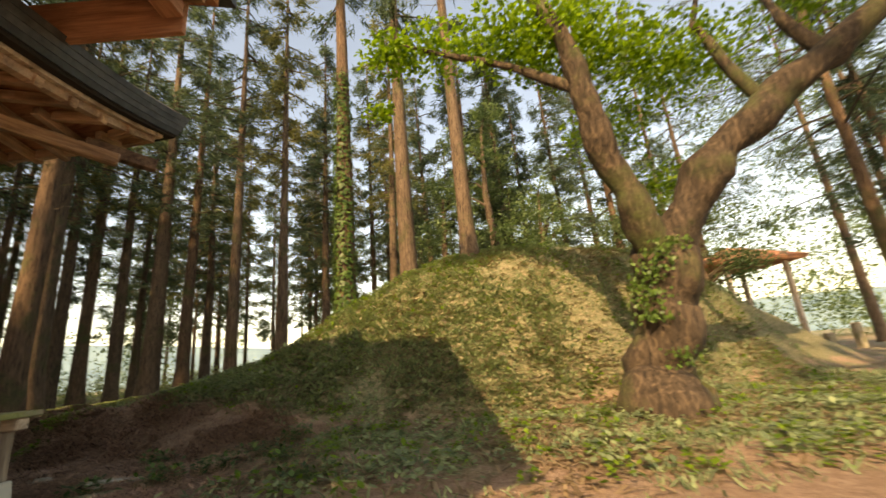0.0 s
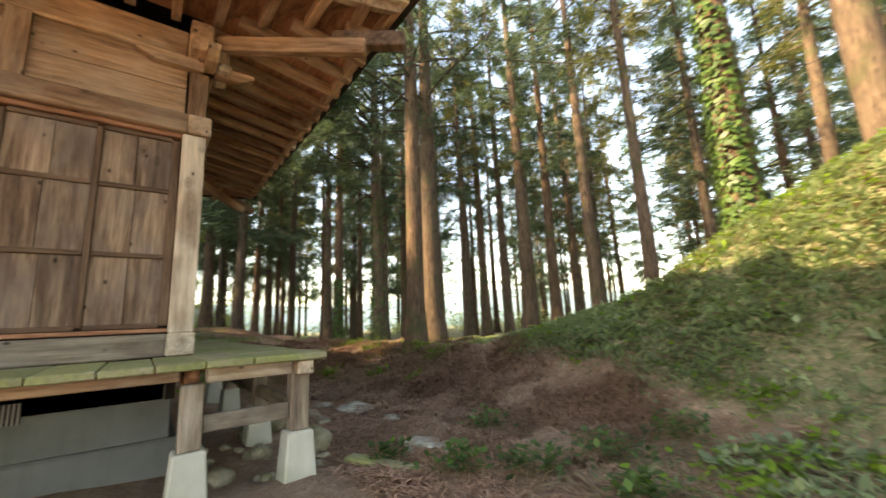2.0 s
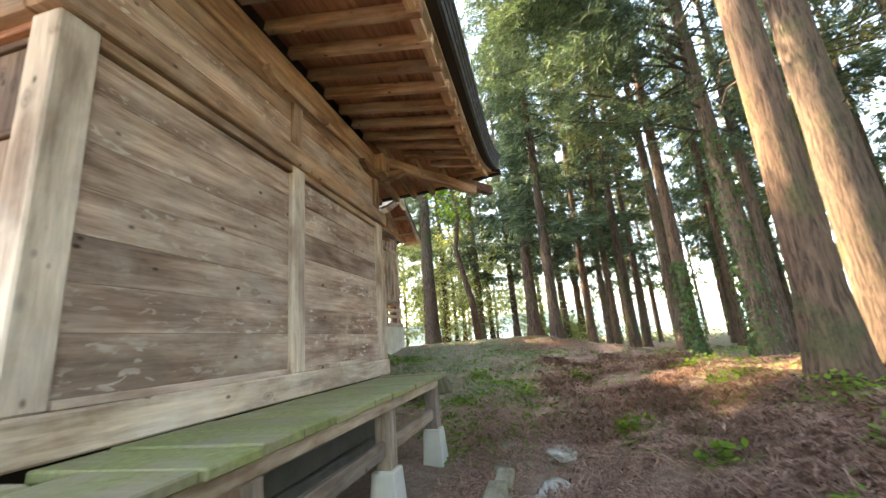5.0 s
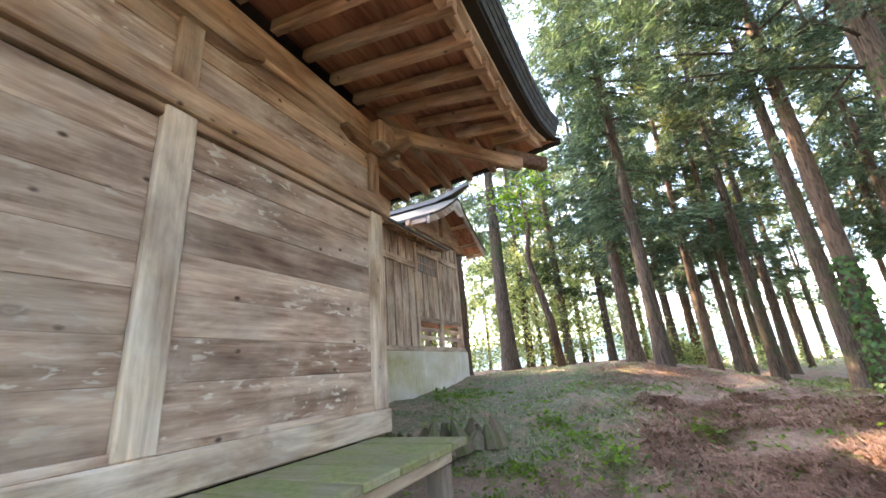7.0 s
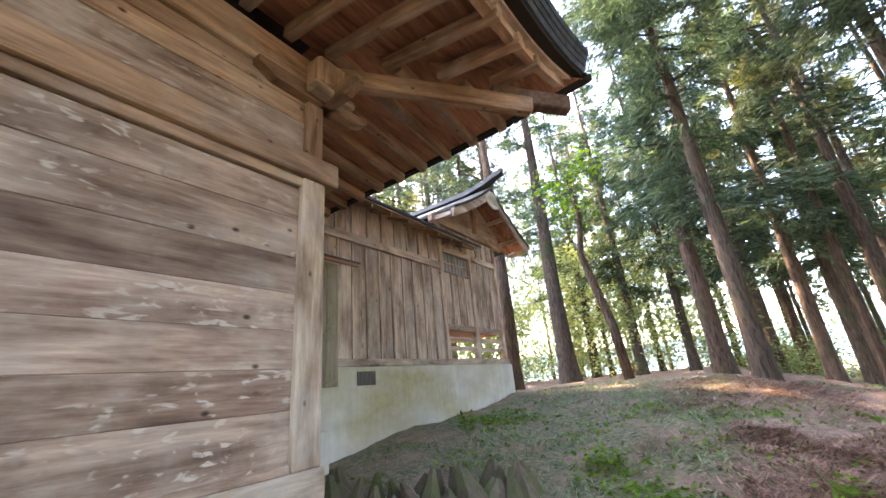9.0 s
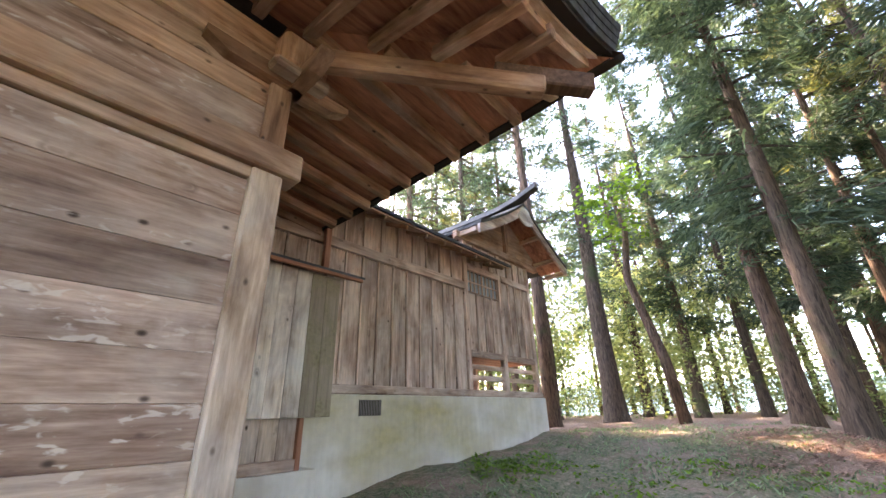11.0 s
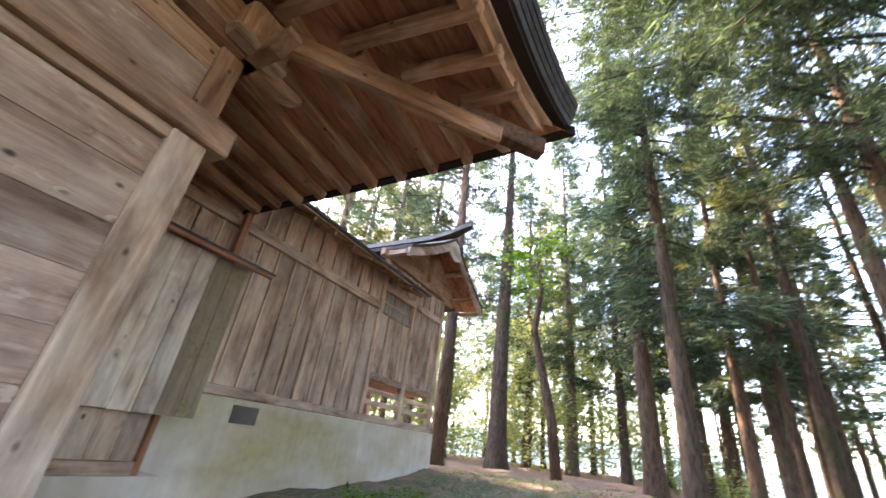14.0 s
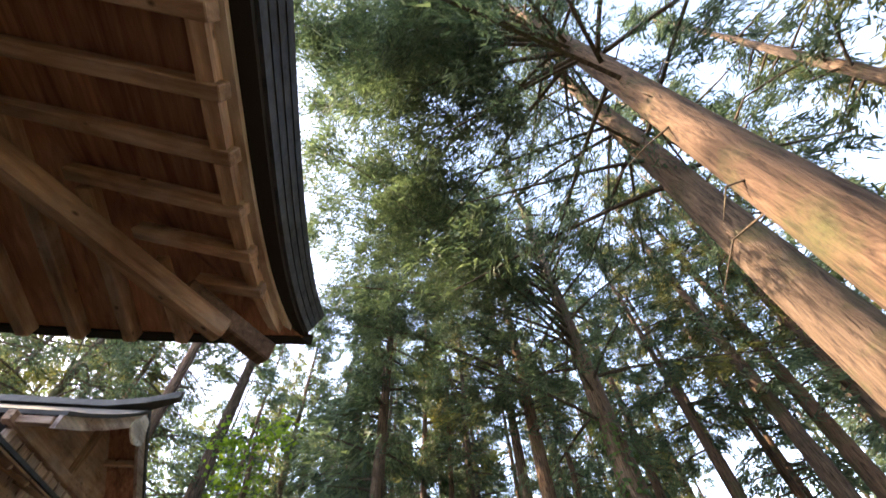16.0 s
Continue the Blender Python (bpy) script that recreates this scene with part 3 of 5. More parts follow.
legs_n = [(LX, LY), (-5.75, LY), (-7.4, LY), (-8.85, LY)]
legs_e = [(LX, 2.88), (LX, 0.1), (LX, -2.6)]
for cx, cy in legs_n + legs_e:
    shoe(cx, cy, 0.36)
    block("leg", (cx - 0.07, cy - 0.07, 0.361), (cx + 0.07, cy + 0.07, DECK - 0.16), LEG["z"], veranda, "grey-brown square veranda leg", 0.01)
for (ax, ay), (bx, by) in list(zip(legs_n, legs_n[1:])) + [(legs_n[0], legs_e[0])]:
    d = Vector((bx - ax, by - ay, 0)).normalized() * 0.072
    beam("brace_rail", (ax + d.x, ay + d.y, 0.52), (bx - d.x, by - d.y, 0.52), 0.05, 0.12, LEG["x"], veranda)
for cx, cy in legs_n[1:]:
    block("joist", (cx - 0.05, NY - 0.1, DECK - 0.19), (cx + 0.05, LY - 0.062, DECK - 0.056), DARK["y"], veranda)
for cx, cy in legs_e:
    block("joist", (FX, cy - 0.05, DECK - 0.19), (LX - 0.062, cy + 0.05, DECK - 0.056), DARK["x"], veranda)

# ---- roof of the worship hall ----
EX0, EX1, EY0, EY1 = -11.12, -3.78, -4.75, 4.58  # outer edge of the roofing
CX, CY = (EX0 + EX1) / 2, (EY0 + EY1) / 2


def eave_lift(s):
    return 0.2 * abs(2 * s - 1) ** 5


def eave_point(side, s, inset, z):
    """A point of the eave line, which sweeps up and out towards the corners."""
    f = 0.1 * abs(2 * s - 1) ** 6
    x0, x1, y0, y1 = EX0 - f + inset, EX1 + f - inset, EY0 - f + inset, EY1 + f - inset
    z += eave_lift(s)
    if side == "n":
        return Vector((x0 + (x1 - x0) * s, y1, z))
    if side == "s":
        return Vector((x1 + (x0 - x1) * s, y0, z))
    if side == "w":
        return Vector((x0, y0 + (y1 - y0) * s, z))
    return Vector((x1, y1 + (y0 - y1) * s, z))


def eave_strip(name, rows, mat, parent, label="", steps=44, sides="nesw"):
    """A closed moulding swept round the eaves; rows are (inset, z) of its section."""
    for side in sides:
        s = Shell()
        n = len(rows)
        for i in range(steps + 1):
            for inset, z in rows:
                s.v.append(tuple(eave_point(side, i / steps, inset, z)))
        for i in range(steps):
            for k in range(n):
                a, b = i * n + k, i * n + (k + 1) % n
                s.f.append((a, b, b + n, a + n))
        me = s.mesh(name, mat)
        place(name, me, parent, label)


eave_strip("eave_board", ((0.34, 4.02), (0.34, 4.13), (0.26, 4.15), (0.26, 4.03)), WARM["x"], hall, "tan board along the rafter tips", sides="nes")
eave_strip("eave_fillet", ((0.2, 4.13), (0.34, 4.131), (0.34, 4.17), (0.2, 4.18)), POST["x"], hall, "thin pale eave fillet", sides="nes")
# drip boards take the same near-black colour as the interiors
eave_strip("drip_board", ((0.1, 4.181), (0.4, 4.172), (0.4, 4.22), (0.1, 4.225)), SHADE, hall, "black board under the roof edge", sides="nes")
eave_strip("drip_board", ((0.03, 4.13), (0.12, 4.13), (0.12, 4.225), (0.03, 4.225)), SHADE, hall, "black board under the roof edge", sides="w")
for k in range(4):
    # laps of sheet stepping out
    a, z = 0.075 - 0.022 * k, 4.226 + 0.078 * k
    eave_strip("roof_edge_lap", ((a, z), (0.5, z), (0.5, z + 0.075), (a - 0.014, z + 0.076)), ROOF, hall, "lapped dark sheet-metal roof edge")
# seams standing on the laps
RIDGE = 7.4
top = Shell()
steps, up_steps = 30, 12
for side in "nesw":
    base = len(top.v)
    for i in range(steps + 1):
        e = eave_point(side, i / steps, 0.0, 4.54)
        if side in "ns":
            q = Vector((min(max(e.x, CX - 0.6), CX + 0.6), CY, RIDGE))
        else:
            q = Vector((CX + (0.6 if side == "e" else -0.6), CY, RIDGE))
        if side in "ew":
            q.y = min(max(e.y, CY - 1.6), CY + 1.6)
        else:
            q.y = CY + (1.6 if side == "n" else -1.6)
            q.x = CX + (e.x - CX) * 0.16
        for j in range(up_steps + 1):
            t = j / up_steps
            p = e.lerp(q, t)
            p.z = e.z + (q.z - e.z) * (0.62 * t + 0.38 * t * t)
            top.v.append(tuple(p))
    n = up_steps + 1
    for i in range(steps):
        for j in range(up_steps):
            a = base + i * n + j
            top.f.append((a, a + n, a + n + 1, a + 1))
place("roof_covering", top.mesh("roof_covering", ROOF_TOP, True), hall, "dark sheet-metal hipped roof")
block("ridge_cap", (CX - 0.75, CY - 1.9, RIDGE - 0.25), (CX + 0.75, CY + 1.9, RIDGE + 0.2), ROOF, hall)

# soffit boards above the rafters
def rafter_z(out):
    """Underside of the soffit by the distance out from the wall plate's face."""
    return 4.36 - 0.2 * out


for side in "nesw":
    sof = Shell()
    for i in range(steps + 1):
        e = eave_point(side, i / steps, 0.1 if side == "w" else 0.3, 4.15 if side == "w" else 4.14)
        q = Vector((min(max(e.x, BX + 0.1), FX - 0.1), min(max(e.y, SY + 0.1), NY - 0.1), 4.38))
        for j in range(4):
            sof.v.append(tuple(e.lerp(q, j / 3)))
    for i in range(steps):
        for j in range(3):
            a = i * 4 + j
            sof.f.append((a, a + 4, a + 5, a + 1))
    place("soffit", sof.mesh("soffit", DARK["x"]), hall, "dark red-brown boards above the rafters")


def rafter(side, c):
    """One rafter out to the eave board at the coordinate c along the wall; by the corner it starts at the hip."""
    if side in "ns":
        wall = NY if side == "n" else SY
        sgn = 1 if side == "n" else -1
        tip = eave_point(side, (c - EX0) / (EX1 - EX0) if side == "n" else (EX1 - c) / (EX1 - EX0), 0.31, 4.065)
        over = max(BX - c, c - FX, 0.0)
        reach = abs(tip.y - wall)
        start = -0.08 if over <= 0 else over * (reach + 0.1) / (1.55 if c < BX else 1.22) - 0.05
        if start > reach - 0.12:
            return
        p = Vector((c, wall + sgn * start, rafter_z(start) - 0.06 + (0 if over <= 0 else 0.05)))
        q = Vector((c, tip.y, tip.z))
    else:
        wall = BX if side == "w" else FX
        sgn = -1 if side == "w" else 1
        tip = eave_point(side, (c - EY0) / (EY1 - EY0) if side == "w" else (EY1 - c) / (EY1 - EY0), 0.22 if side == "w" else 0.31, 4.085 if side == "w" else 4.065)
        over = max(SY - c, c - NY, 0.0)
        reach = abs(tip.x - wall)
        start = -0.08 if over <= 0 else over * (reach + 0.1) / 1.35 - 0.05
        if start > reach - 0.12:
            return
        p = Vector((wall + sgn * start, c, rafter_z(start) - 0.06 + (0 if over <= 0 else 0.05)))
        q = Vector((tip.x, c, tip.z))
    q = q + (q - p).normalized() * 0.09
    beam("rafter", p, q, 0.085, 0.11, WARM["x"], hall, bevel=0.006)


for k in range(32):
    c = BX - 1.45 + k * 0.355
    if c < FX + 1.3:
        rafter("n", c)
        rafter("s", c)
for k in range(40):
    c = 2.615 + 0.36 * (k - 19)
    if SY - 1.4 < c < NY + 1.25:
        rafter("w", c)
        rafter("e", c)
for (wx, wy), (ex, ey), (tx, ty) in (((BX + 0.05, NY - 0.05), (-10.5, 4.2), (-10.78, 4.45)), ((FX - 0.05, NY - 0.05), (-4.12, 4.12), (-3.88, 4.42))):
    beam("hip_rafter", (wx, wy, 4.07), (ex, ey, 3.82), 0.125, 0.16, WARM["x"], hall, "stout diagonal hip rafter", bevel=0.02)
    a, b = Vector((wx, wy, 4.1)), Vector((ex, ey, 3.88))
    s = a.lerp(b, 0.8)
    beam("hip_tip", s + Vector((0, 0, 0.02)), (tx, ty, 3.87), 0.12, 0.16, RAIL["y"], hall, "dark tip of the hip rafter", bevel=0.012)

# porch roof over the front steps
porch = thing("porch_roof", "dark timber porch roof in front of the hall", "roof")
PY, PXF, PZF = 3.02, -2.3, 4.86


def porch_slab(name, x0, z0, x1, z1, y, thick, mat):
    s = Shell()
    c = [(x0, -y, z0), (x0, y, z0), (x1, y, z1), (x1, -y, z1)]
    d = [(p[0], p[1], p[2] + thick) for p in c]
    for q in ((c[0], c[3], c[2], c[1]), tuple(d), (c[0], c[1], d[1], d[0]), (c[1], c[2], d[2], d[1]), (c[2], c[3], d[3], d[2]), (c[3], c[0], d[0], d[3])):
        s.face(*q)
    place(name, s.mesh(name, mat), porch)


porch_slab("roof_boards", PXF, PZF, -4.4, 5.25, PY, 0.1, DARK["y"])
porch_slab("roof_sheet", PXF + 0.12, PZF + 0.09, -4.4, 5.36, PY + 0.12, 0.1, ROOF)
for k in range(17):
    y = -PY + 0.12 + k * 0.36
    beam("rafter", (-4.2, y, 5.16), (PXF - 0.05, y, PZF - 0.05), 0.07, 0.09, WARM["x"], porch)
block("back_board", (-4.4, -PY + 0.1, 4.62), (-4.34, PY - 0.1, 5.24), DARK["y"], porch)
# boards added to block sun leaking between porch roof and main eave
for y in (-PY + 0.02, PY - 0.08):
    block("side_board", (-4.4, y, 4.5), (-2.6, y + 0.06, 5.0), DARK["x"], porch)
block("porch_beam", (-2.75, -PY + 0.1, 4.6), (-2.55, PY - 0.15, 4.78), DARK["y"], porch)
for y in (-1.0, 1.0):
    block("porch_post", (-2.74, y - 0.09, -0.2), (-2.56, y + 0.09, 4.6), POST["z"], porch)

# ---- rear sanctuary building ----
RY, RX0, RXM, RX1 = 0.44, -9.6, -14.3, -16.85
rear = thing("sanctuary_building", "tall weathered board building on a stained concrete base", "building")
block("concrete_base", (RX1 - 0.12, -5.0, -0.3), (RX0 + 0.3, RY + 0.07, 1.93), CONCRETE, rear, "pale concrete base with yellow-green algae stains", 0.015)
block("sill", (RX1 - 0.06, RY - 0.1, 1.934), (RX0 + 0.3, RY + 0.05, 2.05), SILVER["x"], rear, "", 0.01)
core = Shell()
for (x0, y0, z0), (x1, y1, z1) in (((RXM + 0.02, -4.9, 2.05), (RX0 + 0.3, RY - 0.06, 4.9)), ((RX1 + 0.03, -4.9, 2.72), (RXM, RY - 0.06, 5.3))):
    c = [(x, y, z) for z in (z0, z1) for x, y in ((x0, y0), (x1, y0), (x1, y1), (x0, y1))]
    for q in ((0, 1, 5, 4), (1, 2, 6, 5), (2, 3, 7, 6), (3, 0, 4, 7), (4, 5, 6, 7), (3, 2, 1, 0)):
        core.face(*[c[i] for i in q])
# again near-black, for the unlit inside of the building
place("wall_core", core.mesh("wall_core", SHADE), rear)
for px in (RXM, -15.53, RX1 + 0.05):
    block("post", (px - 0.06, RY - 0.08, 2.052), (px + 0.06, RY + 0.03, 5.0), SILVER["z"], rear, "", 0.008)
block("rail", (RXM + 0.062, RY - 0.02, 3.93), (RX0 + 0.3, RY + 0.045, 4.08), SILVER["x"], rear)
for a, b in ((-15.468, RXM - 0.062), (RX1 + 0.112, -15.592)):
    block("rail", (a, RY - 0.02, 4.38), (b, RY + 0.045, 4.52), SILVER["x"], rear)
    block("rail", (a, RY - 0.02, 2.64), (b, RY + 0.04, 2.76), SILVER["x"], rear)
rear_wall = tagged(new("wall_sanctuary"), "silvered vertical boards with battens", "wall", kind="structure")
rnd = random.Random(11)


def board_run(x0, x1, z0, z1, n):
    """Upright boards side by side, a thin batten over each joint."""
    w = (x1 - x0) / n
    for i in range(n):
        a = x0 + i * w
        block("board", (a + 0.002, RY - 0.05, z0), (a + w - 0.002, RY - 0.015 + rnd.uniform(-0.004, 0.004), z1), SILVER["z"], rear_wall, bevel=0.003)
        if i:
            block("batten", (a - 0.016, RY - 0.011, z0), (a + 0.016, RY + 0.016, z1), SILVER["z"], rear_wall, bevel=0.003)


board_run(RXM + 0.062, RX0 + 0.3, 2.052, 3.928, 16)
board_run(RXM + 0.062, RX0 + 0.3, 4.082, 4.9, 14)
board_run(-15.468, RXM - 0.062, 2.762, 3.9, 4)
board_run(RX1 + 0.112, -15.592, 2.762, 4.378, 4)
board_run(-15.468, RXM - 0.062, 4.522, 5.0, 4)
board_run(RX1 + 0.112, -15.592, 4.522, 5.0, 4)
# barred window high in the gable bay
window_1 = tagged(new("window_1"), "small pane window behind grey wooden bars", "window", kind="structure")
glass, gnt, gb = material("old_glass", 0.08, 0.0, 0.5)
gb.inputs["Base Color"].default_value = (0.35, 0.4, 0.42, 1)
block("pane", (-15.45, RY - 0.055, 3.92), (RXM - 0.07, RY - 0.05, 4.38), glass, window_1, bevel=0)
for k in range(9):
    xx = -15.43 + k * 0.133
    block("bar", (xx - 0.014, RY - 0.03, 3.93), (xx + 0.014, RY + 0.0, 4.375), SILVER["z"], window_1)
for z in (3.9, 4.12):
    block("cross_bar", (-15.46, RY - 0.008, z), (RXM - 0.066, RY + 0.012, z + 0.03), SILVER["x"], window_1)
# open slatted bays under the boards
for a, b in ((-15.468, RXM - 0.062), (RX1 + 0.112, -15.592)):
    for z in (2.22, 2.42):
        block("slat", (a, RY - 0.04, z), (b, RY + 0.0, z + 0.09), SILVER["x"], rear)
        block("slat", (a, -4.6, z), (b, -4.56, z + 0.09), SILVER["x"], rear)
for px in (-14.9, -16.2):
    block("inner_post", (px - 0.05, -0.9, 1.93), (px + 0.05, -0.8, 2.72), SILVER["z"], rear)
    block("inner_post", (px - 0.05, -4.6, 1.93), (px + 0.05, -4.5, 2.72), SILVER["z"], rear)
block("bay_ceiling", (RX1 + 0.03, -4.9, 2.66), (RXM, RY - 0.09, 2.72), DARK["x"], rear)
vent((-12.16, RY + 0.071, 1.66), (-11.78, RY + 0.076, 1.86), "x", 14)
# lower roof with its short rafters
def slope(name, x0, x1, y0, z0, y1, z1, thick, mat, parent, label=""):
    s = Shell()
    c = [(x0, y0, z0), (x1, y0, z0), (x1, y1, z1), (x0, y1, z1)]
    d = [(p[0], p[1], p[2] + thick) for p in c]
    for q in ((c[3], c[2], c[1], c[0]), tuple(d), (c[0], c[1], d[1], d[0]), (c[1], c[2], d[2], d[1]), (c[2], c[3], d[3], d[2]), (c[3], c[0], d[0], d[3])):
        s.face(*q)
    return place(name, s.mesh(name, mat), parent, label)


slope("low_roof", -15.25, RX0 + 0.5, 0.98, 4.5, -2.3, 6.0, 0.05, ROOF, rear, "dark sheet roof of the passage")
slope("eave_board", -15.2, RX0 + 0.5, 0.95, 4.47, 0.5, 4.68, 0.025, WARM["x"], rear)
for k in range(12):
    xx = -15.0 + k * 0.46
    beam("rafter", (xx, 0.3, 4.72), (xx, 0.93, 4.43), 0.05, 0.06, WARM["x"], rear)
block("wall_plate", (-14.24, RY - 0.03, 4.72), (RX0 + 0.3, RY + 0.06, 4.84), SILVER["x"], rear)
# gable roof over the end bay
GX, GZ, GF = -16.05, 6.3, 0.98
gable = thing("gable_roof", "steep gabled sheet roof with grey bargeboards and a curled ridge", "roof")


def gable_side(xe, ze):
    s = Shell()
    n = 8
    sec = []
    for i in range(n + 1):
        t = i / n
        z = GZ + (ze - GZ) * (t + 0.22 * t * (1 - t))
        sec.append((GX + (xe - GX) * t, z))
    for y in (GF + 0.06, -5.2):
        for off in (0.09, 0.02):
            s.v += [(x, y, z + off) for x, z in sec]
    m = n + 1
    for i in range(n):
        s.f += [(i, i + 1, m * 2 + i + 1, m * 2 + i), (m + i, m * 3 + i, m * 3 + i + 1, m + i + 1), (i, m + i, m + i + 1, i + 1)]
    s.f += [(n, n + m, n + 3 * m, n + 2 * m)]
    place("roof_sheet", s.mesh("roof_sheet", ROOF_TOP), gable)
    b = Shell()
    for y in (GF + 0.03, GF - 0.03):
        for drop in (0.02, -0.22):
            b.v += [(x, y, z + drop + (0.05 * i / n if drop < 0 else 0)) for i, (x, z) in enumerate(sec)]
    for i in range(n):
        b.f += [(i, m + i, m + i + 1, i + 1), (2 * m + i, 2 * m + i + 1, 3 * m + i + 1, 3 * m + i), (m + i, 3 * m + i, 3 * m + i + 1, m + i + 1)]
    b.f += [(n, n + m, n + 3 * m, n + 2 * m)]
    place("bargeboard", b.mesh("bargeboard", SILVER["x"]), gable, "curved wooden bargeboard")
    u = Shell()
    for y in (GF - 0.04, RY - 0.2):
        u.v += [(x, y, z) for x, z in sec]
    for i in range(n):
        u.f.append((i, i + 1, m + i + 1, m + i))
    place("soffit", u.mesh("soffit", DARK["x"]), gable)
    for i in (3, 6, 8):
        x, z = sec[i]
        block("purlin", (x - 0.05, RY - 0.1, z - 0.13), (x + 0.05, GF - 0.035, z - 0.03), WARM["y"], gable)


gable_side(-18.05, 5.15)
gable_side(-14.15, 5.15)
g = Shell()
g.face((RX1 - 0.3, RY - 0.05, 5.0), (-14.2, RY - 0.05, 5.0), (-14.6, RY - 0.05, 5.35), (GX, RY - 0.05, GZ), (-17.4, RY - 0.05, 5.4))
place("gable_panel", g.mesh("gable_panel", WARM["x"]), gable, "brown boarded gable panel")
block("gable_tie", (RX1 - 0.45, RY - 0.03, 5.0), (-14.0, RY + 0.08, 5.14), WARM["x"], gable)
block("gable_strut", (GX + 0.0, RY - 0.045, 5.141), (GX + 0.12, RY + 0.05, 6.2), WARM["z"], gable)
pend = Shell()
for y in (GF + 0.07, GF + 0.035):
    pend.v += [(GX + 0.3 * math.sin(a) * (1 + 0.25 * math.cos(3 * a)), y, GZ - 0.3 + 0.24 * math.cos(a)) for a in [2 * math.pi * i / 18 for i in range(18)]]
pend.f = [tuple(range(18)), tuple(range(35, 17, -1))] + [(i, 18 + i, 18 + (i + 1) % 18, (i + 1) % 18) for i in range(18)]
place("pendant", pend.mesh("pendant", PALE["x"]), gable, "carved gable pendant")
# ridge with an upswept end
rg = Shell()
for i in range(13):
    y = -5.2 + i * (GF + 0.45 + 5.2) / 12
    lift = 0.32 * smooth(0.1, 1.5, y) ** 2
    w = 0.17 - 0.09 * smooth(0.6, 1.45, y)
    for dx, dz in ((-w, 0.04), (w, 0.04), (w * 0.6, 0.2), (-w * 0.6, 0.2)):
        rg.v.append((GX + dx, y, GZ + dz + lift))
for i in range(12):
    for k in range(4):
        a, b = i * 4 + k, i * 4 + (k + 1) % 4
        rg.f.append((a, b, b + 4, a + 4))
rg.f.append((48, 49, 50, 51))
place("ridge", rg.mesh("ridge", ROOF_TOP), gable, "dark ridge curling up at its end")
# boarded-up connecting passage
passage = thing("passage_lean_to", "pale boarded lean-to joining the two halls", "annex")
PYF, PX0, PX1 = 0.98, -11.05, -9.3
rnd = random.Random(5)
w = (PX1 - PX0) / 9
for i in range(9):
    a = PX0 + i * w
    block("board", (a + 0.002, PYF - 0.05, 1.66 + rnd.uniform(-0.004, 0.004)), (a + w - 0.002, PYF - 0.02 + rnd.uniform(-0.004, 0.004), 3.26), MOSS_PALE if i < 2 else PALE["z"], passage, bevel=0.003)
block("side_wall", (PX0 + 0.002, RY + 0.06, 1.66), (PX0 + 0.04, PYF - 0.052, 3.26), PALE["z"], passage)
slope("canopy", -11.3, PX1, PYF + 0.16, 3.27, RY + 0.03, 3.52, 0.03, ROOF, passage, "thin dark sheet canopy")
block("canopy_batten", (-11.28, PYF + 0.1, 3.235), (PX1, PYF + 0.15, 3.275), DARK["x"], passage)
block("corner_post", (-11.12, RY + 0.05, 3.53), (-11.03, RY + 0.12, 4.6), DARK["z"], passage)
for i in range(6):
    a = -10.72 + i * 0.2
    block("hatch_board", (a + 0.002, PYF - 0.16, 1.27), (a + 0.198, PYF - 0.13, 1.655), POST["z"], passage, bevel=0.003)
block("hatch_rail", (-10.74, PYF - 0.17, 1.16), (PX1, PYF - 0.1, 1.268), SILVER["x"], passage)
block("hatch_jamb", (-10.78, PYF - 0.17, 1.16), (-10.724, PYF - 0.09, 1.657), DARK["z"], passage)
block("passage_base", (-10.98, RY + 0.072, -0.3), (PX1, PYF - 0.09, 1.158), CONCRETE, passage)
# added near-black block in place of the passage's dark inside
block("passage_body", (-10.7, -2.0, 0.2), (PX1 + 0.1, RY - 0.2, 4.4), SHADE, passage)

# ---- stones, kerb and stump round the halls ----
def boulder(name, c, r, mat, label, seed, flat=0.7, rough=0.28):
    bm = bmesh.new()
    bmesh.ops.create_icosphere(bm, subdivisions=3, radius=1.0)
    for v in bm.verts:
        k = 1 + rough * noise.noise(v.co * 1.1 + Vector((seed, 0, 0))) + 0.07 * noise.noise(v.co * 3.5 + Vector((0, seed, 0)))
        v.co *= k
        v.co.x *= r[0]
        v.co.y *= r[1]
        v.co.z *= r[2]
    for f in bm.faces:
        f.smooth = True
    z = height(c[0], c[1])
    return tagged(part(name, bm, mat, None, "", Matrix.Translation((c[0], c[1], z + r[2] * flat * 0.6))), label, "stone")


boulder("boulder", (-5.05, 3.98), (0.19, 0.17, 0.17), STONE, "rounded mossy boulder beside the veranda", 1)
boulder("boulder", (-6.15, 3.9), (0.2, 0.16, 0.15), STONE, "rounded grey boulder beside the veranda", 5)
boulder("stone", (-5.6, 4.0), (0.08, 0.07, 0.05), STONE, "small rounded stone on bare earth", 9)
boulder("stone", (-5.3, 3.55), (0.13, 0.1, 0.07), STONE, "flat stone lying under the veranda", 12)
boulder("stone", (-4.85, 3.15), (0.15, 0.12, 0.07), STONE, "flat stone lying under the veranda", 15)
boulder("stone", (-4.75, 3.75), (0.12, 0.1, 0.06), STONE, "flat stone lying by a concrete shoe", 18)
rnd = random.Random(3)
for k in range(26):
    boulder("stone", (rnd.uniform(-6.4, -4.6), rnd.uniform(2.95, 4.0)), (rnd.uniform(0.03, 0.08), rnd.uniform(0.03, 0.07), rnd.uniform(0.02, 0.045)), STONE, "small loose stone under the veranda", 20 + k)
